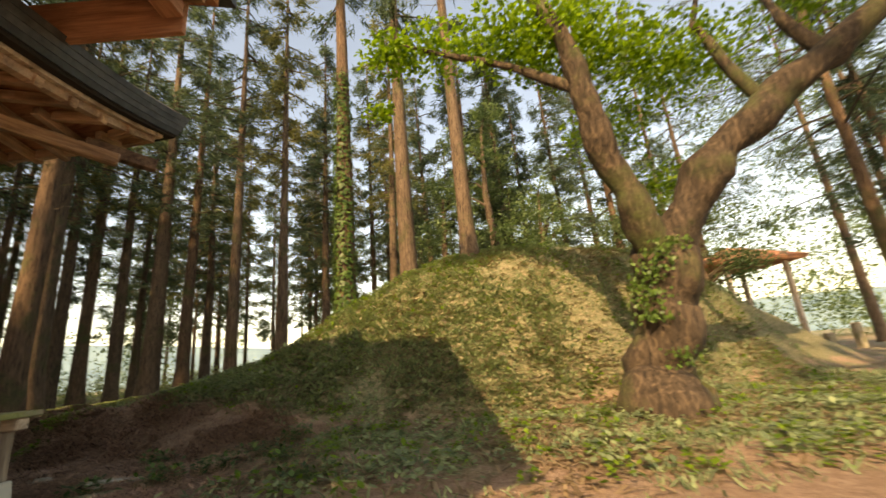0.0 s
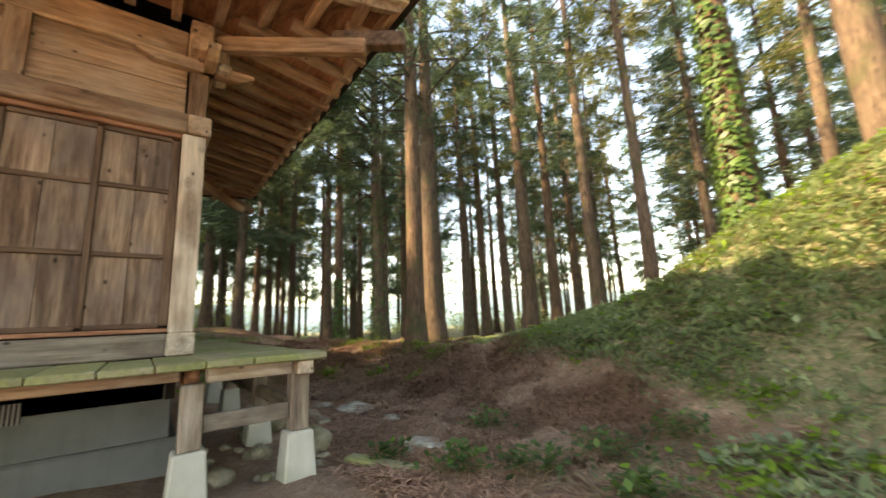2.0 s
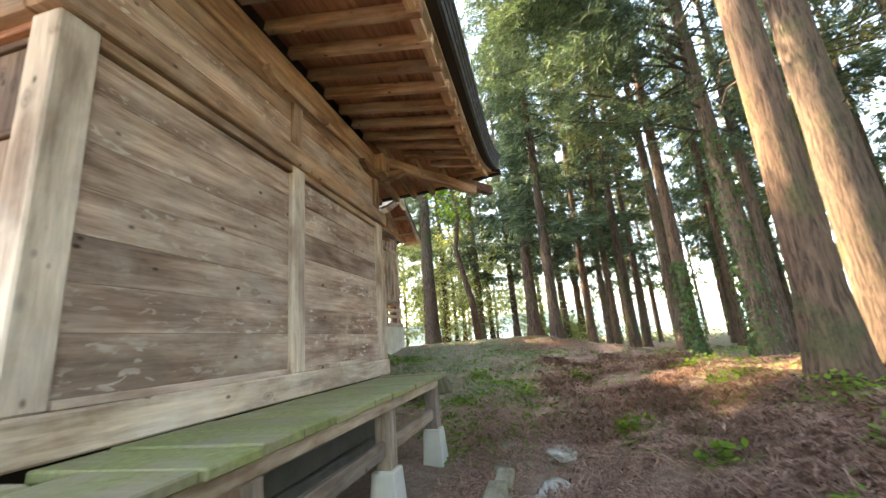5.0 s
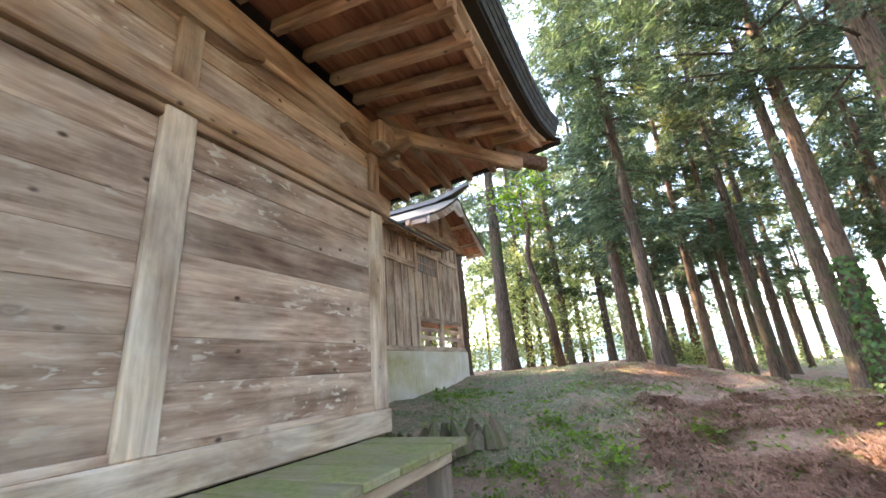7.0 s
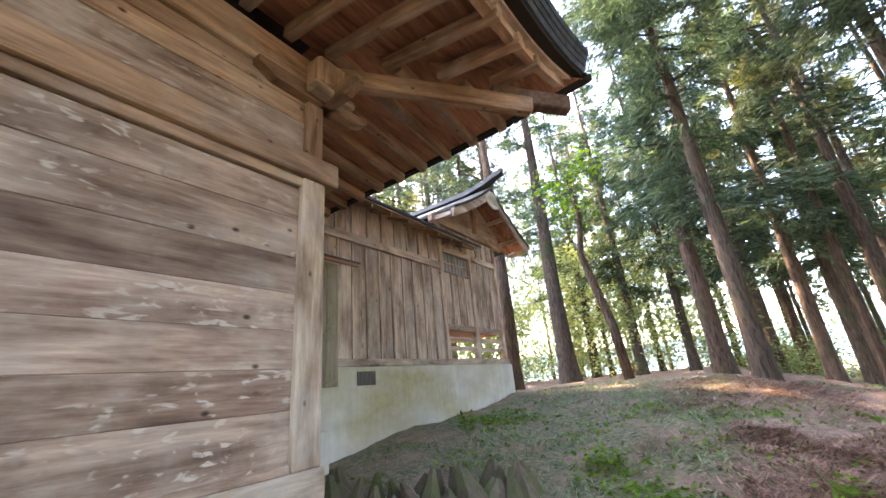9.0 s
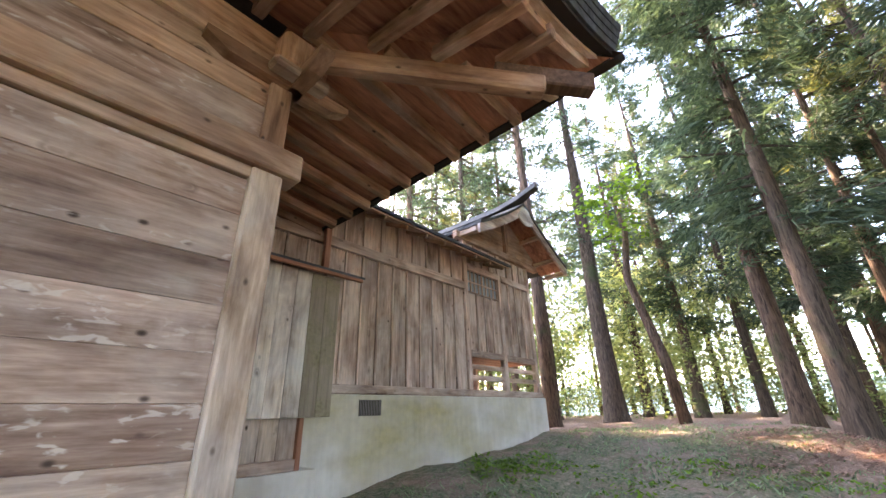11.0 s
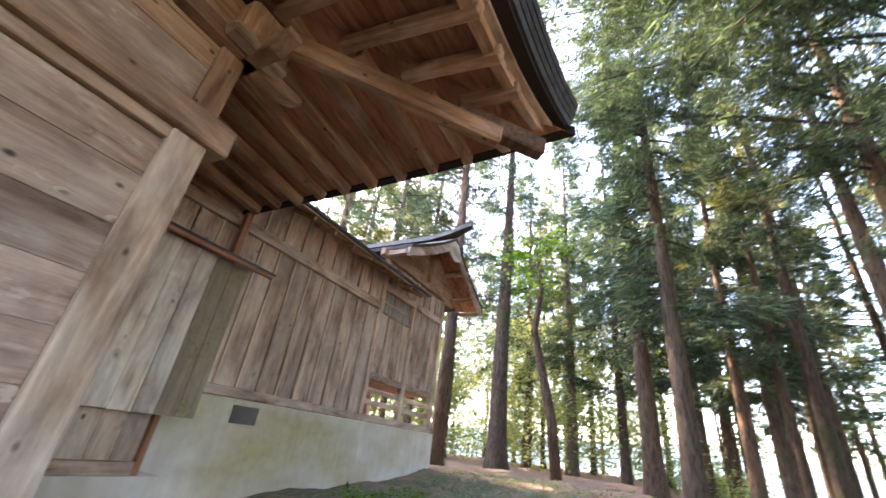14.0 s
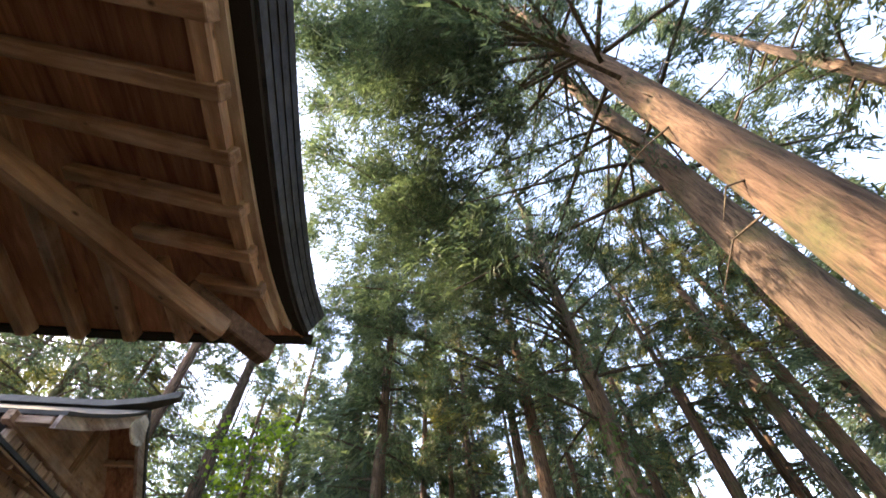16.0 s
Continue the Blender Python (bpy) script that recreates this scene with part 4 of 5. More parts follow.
for c, r in (((-4.25, 4.78), (0.28, 0.2, 0.035)), ((-6.25, 4.98), (0.4, 0.24, 0.035)), ((-7.9, 4.95), (0.33, 0.2, 0.03)), ((-5.3, 4.95), (0.17, 0.12, 0.03)), ((-7.1, 4.8), (0.2, 0.13, 0.03)), ((-8.9, 5.0), (0.2, 0.15, 0.03)), ((-5.7, 5.25), (0.15, 0.1, 0.025))):
    boulder("stepping_stone", c, r, PALE_STONE, "pale flat stone half sunk in the path", c[0], 0.3, 0.8)
for k in range(7):
    xx = -5.9 - k * 0.52
    yy = 4.42 + 0.03 * math.sin(k * 2.1)
    z = height(xx, yy)
    tagged(block("kerb_stone", (xx - 0.515, yy - 0.09, z - 0.15), (xx, yy + 0.09, z + 0.05 + 0.02 * math.sin(k * 5)), STONE, None, "", 0.02), "mossy kerb stone along the path", "kerb", "kerb along the path")
plank_lie = beam("fallen_plank", (-3.85, 4.35, height(-3.85, 4.35) + 0.03), (-4.5, 4.1, height(-4.5, 4.1) + 0.03), 0.13, 0.045, MOSS_X)
tagged(plank_lie, "short mossy plank lying on the earth", "plank")
log = tube([(-5.9, 3.75, 0.1), (-6.2, 3.82, 0.16), (-6.6, 3.8, 0.3)], (0.05, 0.055, 0.045), 9, 0.15)
tagged(place("fallen_branch", log.mesh("fallen_branch", CEDAR_BARK, True)), "broken branch leaning on the veranda rail", "branch")
# rotten stump at the end of the veranda
stump = thing("tree_stump", "rotten splintered mossy tree stump", "stump")
rnd = random.Random(8)
for cx, cy, r in ((-10.6, 2.1, 0.3), (-11.1, 2.5, 0.26), (-10.3, 1.6, 0.22), (-11.6, 2.9, 0.2)):
    for k in range(9):
        a = 2 * math.pi * k / 9 + rnd.uniform(-0.2, 0.2)
        z0 = height(cx, cy) - 0.05
        p = Vector((cx + math.cos(a) * r * 1.25, cy + math.sin(a) * r * 1.25, z0))
        q = Vector((cx + math.cos(a) * r * 0.75, cy + math.sin(a) * r * 0.75, z0 + rnd.uniform(0.2, 0.42)))
        t = tube([p, p.lerp(q, 0.5), q], (0.12, 0.09, 0.025), 6, 0.3, k)
        place("splinter", t.mesh("splinter", STUMP), stump)

# ---- trees ----
def needle_spray(s, c, d, size, rng, n=15):
    """A feathery tuft of narrow blades about the point c, drooping along d."""
    for _ in range(n):
        a = (d + Vector((rng.gauss(0, 0.6), rng.gauss(0, 0.6), rng.gauss(-0.1, 0.45)))).normalized()
        side = a.cross(Vector((rng.gauss(0, 1), rng.gauss(0, 1), rng.gauss(0, 1)))).normalized()
        l = size * rng.uniform(0.5, 1.2)
        w = l * rng.uniform(0.058, 0.105)
        p = c + Vector((rng.gauss(0, 0.12), rng.gauss(0, 0.12), rng.gauss(0, 0.09)))
        s.face(p - side * w, p + side * w, p + a * l)


def cedar_meshes(seed, tall, first, spread, boughs, mat, dense=14, size=0.34, blades=21):
    """Crown and boughs of a cedar whose foot is at the origin."""
    rng = random.Random(seed)
    crown, bough = Shell(), Shell()
    for k in range(boughs):
        t = (k + rng.random()) / boughs
        z = first + (tall - first) * t
        az = rng.uniform(0, 2 * math.pi)
        ln = spread * (0.3 + 0.7 * (1 - t) ** 0.6) * rng.uniform(0.45, 1.2)
        out = Vector((math.cos(az), math.sin(az), rng.uniform(-0.05, 0.3)))
        p = Vector((0, 0, z))
        pts = [p]
        for j in range(1, 6):
            u = j / 5
            pts.append(p + out * ln * u + Vector((0, 0, -0.28 * ln * u * u + 0.1 * ln * u ** 4)))
        tb = tube(pts, [0.04 * (1 - 0.75 * j / 5) for j in range(6)], 4)
        n = len(bough.v)
        bough.v += tb.v
        bough.f += [tuple(i + n for i in f) for f in tb.f]
        for j in range(max(5, int(dense * ln / spread))):
            u = rng.uniform(0.3, 1.05)
            i = min(4, int(u * 5))
            c = pts[i].lerp(pts[i + 1], min(1.0, u * 5 - i))
            sidew = Vector((-out.y, out.x, 0)) * rng.gauss(0, 0.26) * ln * 0.6
            c = c + sidew + Vector((0, 0, -abs(rng.gauss(0, 0.22))))
            needle_spray(crown, c, (out + Vector((0, 0, -0.5))).normalized(), size, rng, blades)
    return crown.mesh("crown", mat), bough.mesh("bough", TWIG)


CROWNS = [cedar_meshes(31, 19, 5.5, 1.8, 58, NEEDLES, 8), cedar_meshes(32, 21, 7.0, 1.7, 52, NEEDLES, 8), cedar_meshes(33, 20, 8.5, 1.7, 48, NEEDLES_DRY, 8),
          cedar_meshes(34, 18, 3.6, 1.7, 72, NEEDLES, 12), cedar_meshes(35, 22, 10.0, 2.0, 50, NEEDLES, 8), cedar_meshes(36, 21, 6.2, 3.8, 58, NEEDLES, 19, 0.2, 32), cedar_meshes(37, 20, 4.0, 2.1, 54, NEEDLES, 11, 0.5, 9), cedar_meshes(38, 21, 6.5, 2.1, 50, NEEDLES_DRY, 11, 0.5, 9)]
CROWN_TALL = (19, 21, 20, 18, 22, 21, 20, 21)


def trunk_mesh(d, tall, seed, lean, mat, sides=14):
    rng = random.Random(seed)
    pts, rad = [], []
    sway = rng.uniform(-0.12, 0.12), rng.uniform(-0.12, 0.12)
    for i in range(17):
        t = i / 16
        z = -0.35 + (tall + 0.35) * t ** 1.35
        pts.append((lean[0] * z + sway[0] * math.sin(t * 5), lean[1] * z + sway[1] * math.sin(t * 4 + 1), z))
        flare = 0.32 * math.exp(-max(0, z) / 0.28) if z > -0.3 else 0.6
        rad.append(max(0.02, d / 2 * ((1 - t ** 1.2 * 0.9) + flare)))
    return tube(pts, rad, sides, 0.16, seed).mesh("trunk", mat, True)


def dead_twigs(seed, d, z0, z1, n):
    """Bare broken side twigs on the lower trunk."""
    rng = random.Random(seed)
    s = Shell()
    for _ in range(n):
        z, a, ln = rng.uniform(z0, z1), rng.uniform(0, 6.28), rng.uniform(0.15, 0.8)
        o = Vector((math.cos(a), math.sin(a), 0))
        pts = [Vector((0, 0, z)) + o * d * 0.3, Vector((0, 0, z)) + o * (d * 0.3 + ln * 0.5) + Vector((0, 0, rng.uniform(-0.1, 0.1))), Vector((0, 0, z)) + o * (d * 0.3 + ln) + Vector((rng.uniform(-0.2, 0.2), rng.uniform(-0.2, 0.2), rng.uniform(-0.35, 0.15)))]
        tb = tube(pts, (0.012, 0.008, 0.003), 4)
        n0 = len(s.v)
        s.v += tb.v
        s.f += [tuple(i + n0 for i in f) for f in tb.f]
    return s.mesh("dead_twigs", TWIG)


TWIGS = [dead_twigs(60 + k, 0.5, 2.5, 9.0, 16) for k in range(3)]


def ivy_mesh(seed, d, top, n):
    rng = random.Random(seed)
    s = Shell()
    for _ in range(n):
        z = top * rng.random() ** 1.3
        a = rng.gauss(0.6, 1.5)
        r = d / 2 * (1 - z / 26) + rng.uniform(0.0, 0.07) + 0.16 * d * math.exp(-z / 0.28)
        o = Vector((math.cos(a), math.sin(a), 0))
        c = o * r + Vector((0, 0, z))
        u = Vector((-o.y, o.x, rng.gauss(0, 0.4))).normalized()
        v = (Vector((0, 0, -1)) + o * rng.uniform(0, 0.8) + u * rng.gauss(0, 0.4)).normalized()
        l = rng.uniform(0.05, 0.11)
        s.face(c, c + u * l * 0.6 + v * l * 0.5, c + v * l * 1.2, c - u * l * 0.6 + v * l * 0.5)
    return s.mesh("ivy", IVY)


# foot x, y, trunk diameter, crown kind, ivy height
CEDARS = (
    (-9.0, 7.85, 0.5, 5, 0), (-10.1, 9.2, 0.62, 5, 0), (-15.6, 10.3, 0.64, 5, 6.5), (-17.6, 9.45, 0.5, 1, 3.0), (-19.6, 9.7, 0.48, 2, 0),
    (-16.1, 15.6, 0.55, 2, 0), (-16.0, 16.7, 0.58, 1, 0), (-15.2, 17.5, 0.55, 2, 0), (-12.2, 15.7, 0.74, 4, 0), (-11.2, 16.3, 0.55, 1, 0),
    (-8.6, 15.0, 0.5, 4, 0), (-6.4, 14.4, 0.46, 2, 0), (-2.86, 10.1, 0.56, 4, 7.5), (-1.25, 11.5, 0.6, 4, 0), (0.48, 10.15, 0.46, 4, 0),
    (-22.8, 0.0, 0.66, 4, 0), (-19.77, -0.86, 0.48, 4, 0), (-27.0, 1.72, 0.46, 3, 0), (-21.0, 4.75, 0.46, 3, 0), (-17.83, 5.52, 0.4, 3, 0),
    (-23.0, 7.3, 0.44, 3, 0), (-24.3, 8.2, 0.44, 3, 0), (-22.6, 8.2, 0.34, 2, 0), (-22.0, 8.75, 0.4, 1, 0), (-30.1, 4.48, 0.55, 3, 0), (-28.9, 10.8, 0.5, 2, 0),
    (-18.6, 12.4, 0.4, 1, 0), (-12.6, 19.8, 0.5, 0, 0), (-9.0, 20.4, 0.5, 2, 0), (-6.0, 18.6, 0.5, 0, 0),
    (-4.0, 20.5, 0.4, 0, 0), (-2.4, 17.5, 0.5, 2, 0), (-19.2, 18.2, 0.4, 0, 0), (-17.4, 21.5, 0.45, 0, 0), (-21.8, 15.5, 0.5, 1, 0),
    (-25.6, 6.0, 0.4, 3, 0), (-26.2, 11.9, 0.4, 0, 0), (-25.9, -3.9, 0.55, 5, 0),
    (-23.6, -2.9, 0.5, 5, 0), (-23.5, -8.5, 0.45, 2, 0), (-19.5, -6.6, 0.5, 5, 0), (-30.0, -1.0, 0.5, 0, 0),
    (-22.5, 12.8, 0.45, 0, 0), (-27.0, 14.5, 0.5, 3, 0), (-31.0, 7.6, 0.5, 0, 0), (-24.5, 19.0, 0.5, 2, 0), (-18.0, 23.0, 0.5, 1, 0),
    (-13.5, 24.0, 0.5, 2, 0), (-8.0, 25.0, 0.5, 0, 0), (-1.0, 22.0, 0.5, 0, 0), (3.0, 20.0, 0.45, 3, 0),
    (6.0, 18.9, 0.42, 3, 0), (1.2, 16.5, 0.5, 3, 0), (3.5, 24.5, 0.5, 3, 0), (9.0, 22.5, 0.5, 0, 0), (10.7, 18.0, 0.4, 0, 0), (11.2, 9.6, 0.45, 5, 0), (13.8, 20.5, 0.5, 5, 0), (8.4, 18.5, 0.5, 5, 0), (20.0, 19.0, 0.5, 5, 0),
    # (0.5, -10.5) to (6.5, -11.0): out of view, placed to shade the court's right
    # (9.0, -5.0) to (8.0, -8.0): unseen extras added to dim the hall front
    (0.5, -10.5, 0.5, 0, 0), (2.2, -11.5, 0.5, 1, 0), (4.5, -9.0, 0.5, 0, 0), (6.5, -11.0, 0.5, 0, 0), (15.0, 12.0, 0.4, 3, 0), (17.5, 14.5, 0.4, 0, 0), (-33.0, -9.0, 0.5, 3, 0), (-27.0, -12.0, 0.5, 1, 0), (-16.5, -13.0, 0.5, 4, 0), (9.0, -5.0, 0.5, 3, 0), (11.5, -1.0, 0.5, 3, 0), (10.0, 2.6, 0.5, 3, 0), (13.5, 3.5, 0.5, 0, 0), (8.0, -8.0, 0.5, 3, 0), (-17.8, 14.6, 0.4, 1, 0), (-19.8, 16.8, 0.42, 2, 0), (-20.8, 20.4, 0.4, 1, 0), (2.9, 17.6, 0.5, 3, 0), (4.8, 21.8, 0.5, 3, 0), (-20.4, -4.2, 0.42, 5, 0), (-24.6, -6.4, 0.45, 1, 0), (-29.0, 18.0, 0.5, 3, 0), (-22.5, 24.0, 0.5, 0, 0),
)
FAR = []
rng = random.Random(77)
while len(FAR) < 104:
    a, dist = rng.uniform(radians(75 if len(FAR) < 30 or len(FAR) > 71 else 140), radians(230 if len(FAR) < 72 else 128)), rng.uniform(20, 44)
    x, y = -6 + math.cos(a) * dist, 6 + math.sin(a) * dist
    if y > -14 and not (x > -19 and y < 12) and all(math.hypot(x - q[0], y - q[1]) > 1.7 for q in CEDARS + tuple(FAR)):
        FAR.append((x, y, rng.choice((0.3, 0.4)), 6 + len(FAR) % 2, 0))
DIAMS = {}
for k, (x, y, d, c, ivy) in enumerate(CEDARS + tuple(FAR)):
    rng = random.Random(500 + k)
    near = math.hypot(x + 8, y - 5) < 13
    ced = tagged(new("cedar_tree"), "tall straight Japanese cedar with ivy up its trunk" if ivy else "tall straight Japanese cedar with a bare lower trunk", "tree", "cedars of the grove")
    ced.location = (x, y, height(x, y))
    if c > 5:
        ced["label"] = "slender cedar far back in the grove"
    # the ivy grows on the side towards the clearing
    ced.rotation_euler = (0, 0, math.atan2(4 - y, -4 - x) - 0.6 if ivy else rng.uniform(0, 6.28))
    tall = CROWN_TALL[c]
    if near:
        tm = trunk_mesh(d, tall, 700 + k, (0.0, 0.0), RED_BARK if k % 3 == 0 else CEDAR_BARK)
    else:
        key = (round(d * 10), c, k % 2)
        if key not in DIAMS:
            DIAMS[key] = trunk_mesh(key[0] / 10, tall, 700 + k, (0.0, 0.0), CEDAR_BARK if k % 2 else RED_BARK, 10)
        tm = DIAMS[key]
    place("trunk", tm, ced)
    place("crown", CROWNS[c][0], ced)
    tagged(place("branchwork", CROWNS[c][1], ced), kind="stuff")
    tagged(place("dead_wood", TWIGS[k % 3], ced), kind="stuff")
    if ivy:
        place("ivy", ivy_mesh(k, d * 0.96, ivy, int(300 * ivy)), ced)


def long_bough(tree_spot, z, tip, seed):
    """A drooping bough reaching out over the eaves."""
    rng = random.Random(seed)
    x, y = tree_spot
    a, b = Vector((x, y, z)), Vector(tip)
    pts = [a.lerp(b, i / 7) + Vector((0, 0, 0.5 * math.sin(math.pi * i / 7))) for i in range(8)]
    s = Shell()
    side = (b - a).cross(Vector((0, 0, 1))).normalized()
    for _ in range(85):
        u = rng.uniform(0.35, 1.03)
        i = min(6, int(u * 7))
        c = pts[i].lerp(pts[i + 1], min(1.0, u * 7 - i)) + side * rng.gauss(0, 0.45) + Vector((0, 0, -abs(rng.gauss(0, 0.22))))
        needle_spray(s, c, ((b - a).normalized() + side * rng.gauss(0, 0.7) + Vector((0, 0, -0.45))).normalized(), 0.2, rng, 34)
    return tube(pts, [0.045 * (1 - 0.8 * i / 7) for i in range(8)], 6), s


cedars = [o for o in bpy.data.objects if o.name.startswith("cedar_tree")]
REACH = ((-9.0, 7.85, ((9.3, (-9.7, 4.3, 9.4)), (10.4, (-10.5, 4.7, 10.6)), (9.8, (-8.7, 4.9, 10.2)), (8.6, (-11.4, 5.6, 8.6)), (11.4, (-10.8, 3.6, 11.6)), (11.0, (-9.3, 3.5, 11.4)), (10.0, (-9.9, 3.6, 9.8)), (9.0, (-10.6, 4.3, 8.9)), (10.8, (-10.0, 2.9, 11.0)), (9.6, (-9.5, 3.0, 9.6)), (12.0, (-9.7, 2.7, 12.2)), (11.6, (-10.4, 3.2, 12.4)), (12.6, (-10.9, 4.4, 12.8)), (8.8, (-10.2, 5.0, 8.8)), (12.4, (-11.6, 2.9, 12.6)), (13.0, (-12.4, 2.2, 13.2)), (11.2, (-11.4, 3.3, 11.0)))),
         (-15.6, 10.3, ((9.0, (-12.1, 5.2, 9.2)), (11.2, (-13.3, 5.2, 11.4)), (9.6, (-11.5, 4.6, 9.6)), (10.4, (-14.3, 4.6, 10.4)), (11.8, (-12.5, 4.2, 11.8)), (8.2, (-12.6, 6.0, 8.0)), (9.4, (-12.9, 4.9, 9.3)), (10.8, (-12.1, 4.7, 10.8)), (12.2, (-13.3, 4.4, 12.2)), (8.6, (-11.9, 5.1, 8.5)), (9.8, (-13.4, 3.5, 9.8)), (10.6, (-12.2, 3.3, 10.8)), (9.2, (-11.4, 3.7, 9.2)), (8.8, (-14.5, 3.6, 8.7)), (11.6, (-13.9, 3.3, 12.0)), (12.6, (-14.6, 2.4, 13.0)), (13.2, (-13.6, 1.9, 14.0)))),
         (-17.6, 9.45, ((9.6, (-15.3, 3.9, 10.2)), (10.4, (-16.6, 3.7, 10.8)), (8.8, (-15.9, 3.5, 8.9)), (11.6, (-17.4, 3.9, 11.9)), (12.2, (-16.0, 3.4, 12.6)))))
for x, y, arms in REACH:
    host = min(cedars, key=lambda o: (o.location.x - x) ** 2 + (o.location.y - y) ** 2)
    back = host.matrix_basis.inverted()
    for k, (z, tip) in enumerate(arms):
        wood_part, green = long_bough((x, y), z, tip, 40 + k)
        arm = place("long_bough", wood_part.mesh("long_bough", TWIG, True), host, "", back)
        place("bough_needles", green.mesh("bough_needles", NEEDLES), arm)


def leaf_cloud(s, c, r, n, size, rng, flat=0.7):
    for _ in range(n):
        v = Vector((rng.gauss(0, 1), rng.gauss(0, 1), rng.gauss(0, flat)))
        v *= r * rng.random() ** 0.5 / max(0.5, v.length)
        p = Vector(c) + v
        a = Vector((rng.gauss(0, 1), rng.gauss(0, 1), rng.gauss(-0.4, 0.5))).normalized()
        b = a.cross(Vector((rng.gauss(0, 0.4), rng.gauss(0, 0.4), 1))).normalized()
        l = size * rng.uniform(0.6, 1.3)
        s.face(p, p + a * l * 0.5 + b * l * 0.32, p + a * l, p + a * l * 0.5 - b * l * 0.32)


# the gnarled old broadleaf tree at the foot of the mound
def gnarled(points, radii, sides, wobble, seed):
    """A limb with burrs, hollows and a wandering line."""
    pts, rad = [], []
    for i in range(len(points) - 1):
        for j in range(7):
            t = j / 7
            k = i + t
            p = Vector(points[i]).lerp(Vector(points[i + 1]), smooth(0, 1, t) * 0.4 + t * 0.6)
            p += Vector((noise.noise(Vector((k, seed, 0))), noise.noise(Vector((k, seed, 5))), 0)) * radii[i] * 0.35
            pts.append(p)
            r = radii[i] + (radii[i + 1] - radii[i]) * t
            rad.append(r * (1 + 0.22 * noise.noise(Vector((k * 1.7, seed, 9)))))
    pts.append(Vector(points[-1]))
    rad.append(radii[-1])
    s = tube(pts, rad, sides)
    mids = []
    for q, p in enumerate(pts):
        for v in range(q * sides, (q + 1) * sides):
            c = Vector(s.v[v])
            n = noise.noise(c * 2.1 + Vector((seed, 0, 0))) * wobble + noise.noise(c * 5.5) * wobble * 0.5 + noise.noise(c * 13) * wobble * 0.2
            s.v[v] = tuple(p + (c - p) * (1 + n))
    return s


old = thing("old_cherry_tree", "huge gnarled broadleaf tree with two leaning limbs and ivy", "tree")
place("trunk", gnarled([(3.1, 6.5, -0.7), (3.12, 6.45, -0.05), (3.14, 6.4, 0.4), (3.2, 6.3, 0.95), (3.3, 6.15, 1.6), (3.42, 6.0, 2.2), (3.5, 5.95, 2.75)], (0.9, 0.74, 0.52, 0.47, 0.44, 0.47, 0.4), 30, 0.2, 3).mesh("trunk", OLD_BARK, True), old, "thick burred trunk")
place("limb", gnarled([(3.35, 6.0, 2.1), (3.05, 5.8, 2.9), (2.85, 5.65, 3.45), (2.45, 5.4, 4.3), (2.25, 5.2, 5.1), (2.0, 5.0, 6.0), (1.7, 5.2, 7.0)], (0.3, 0.27, 0.24, 0.22, 0.2, 0.16, 0.09), 14, 0.28, 5).mesh("limb", OLD_BARK, True), old)
place("limb", gnarled([(3.45, 6.0, 2.3), (3.95, 5.8, 3.3), (4.5, 5.55, 4.0), (5.4, 5.3, 4.75), (6.3, 5.15, 5.3), (7.2, 5.0, 6.0), (8.2, 5.0, 7.2)], (0.33, 0.33, 0.3, 0.25, 0.24, 0.22, 0.12), 14, 0.3, 9).mesh("limb", OLD_BARK, True), old)
place("branch", gnarled([(5.2, 5.35, 4.65), (4.9, 5.5, 5.5), (4.7, 5.7, 6.5), (5.2, 5.9, 7.6)], (0.12, 0.1, 0.07, 0.03), 9, 0.2, 2).mesh("branch", OLD_BARK, True), old)
place("branch", gnarled([(6.3, 5.15, 5.3), (6.0, 5.4, 6.2), (6.2, 5.8, 7.2)], (0.13, 0.1, 0.05), 9, 0.2, 4).mesh("branch", OLD_BARK, True), old)
place("branch", gnarled([(2.3, 5.2, 5.0), (1.3, 5.6, 5.9), (0.2, 6.0, 6.6), (-0.8, 6.0, 7.0)], (0.1, 0.07, 0.05, 0.02), 8, 0.2, 6).mesh("branch", OLD_BARK, True), old)
rng = random.Random(41)
lv = Shell()
# high clouds from (7.4, 4.6, 8.2) on are unseen, added to shade the mound
for c, r, n in (((2.1, 5.5, 6.3), 1.0, 900), ((1.2, 5.6, 6.6), 0.9, 600), ((3.2, 5.8, 6.2), 0.9, 700), ((4.4, 6.2, 6.2), 1.1, 800), ((3.6, 7.5, 5.6), 1.0, 600), ((5.3, 6.8, 6.6), 1.2, 700), ((0.0, 6.2, 6.9), 0.8, 500), ((-0.9, 6.0, 6.7), 0.6, 320), ((7.2, 6.0, 7.2), 1.2, 600), ((4.7, 8.0, 4.4), 0.9, 450), ((-1.2, 6.6, 5.9), 0.35, 110), ((7.4, 4.6, 8.2), 1.5, 900), ((8.8, 6.0, 8.6), 1.5, 800), ((6.0, 3.6, 8.8), 1.3, 700), ((9.6, 3.8, 9.2), 1.4, 700), ((4.2, 4.6, 8.4), 1.2, 600), ((2.6, 6.6, 7.6), 1.2, 700)):
    leaf_cloud(lv, c, r * 0.95, int(n * 1.5), 0.12, rng, 0.55)
place("crown", lv.mesh("crown", LEAVES), old, "bright yellow-green sunlit leaves")
iv = Shell()
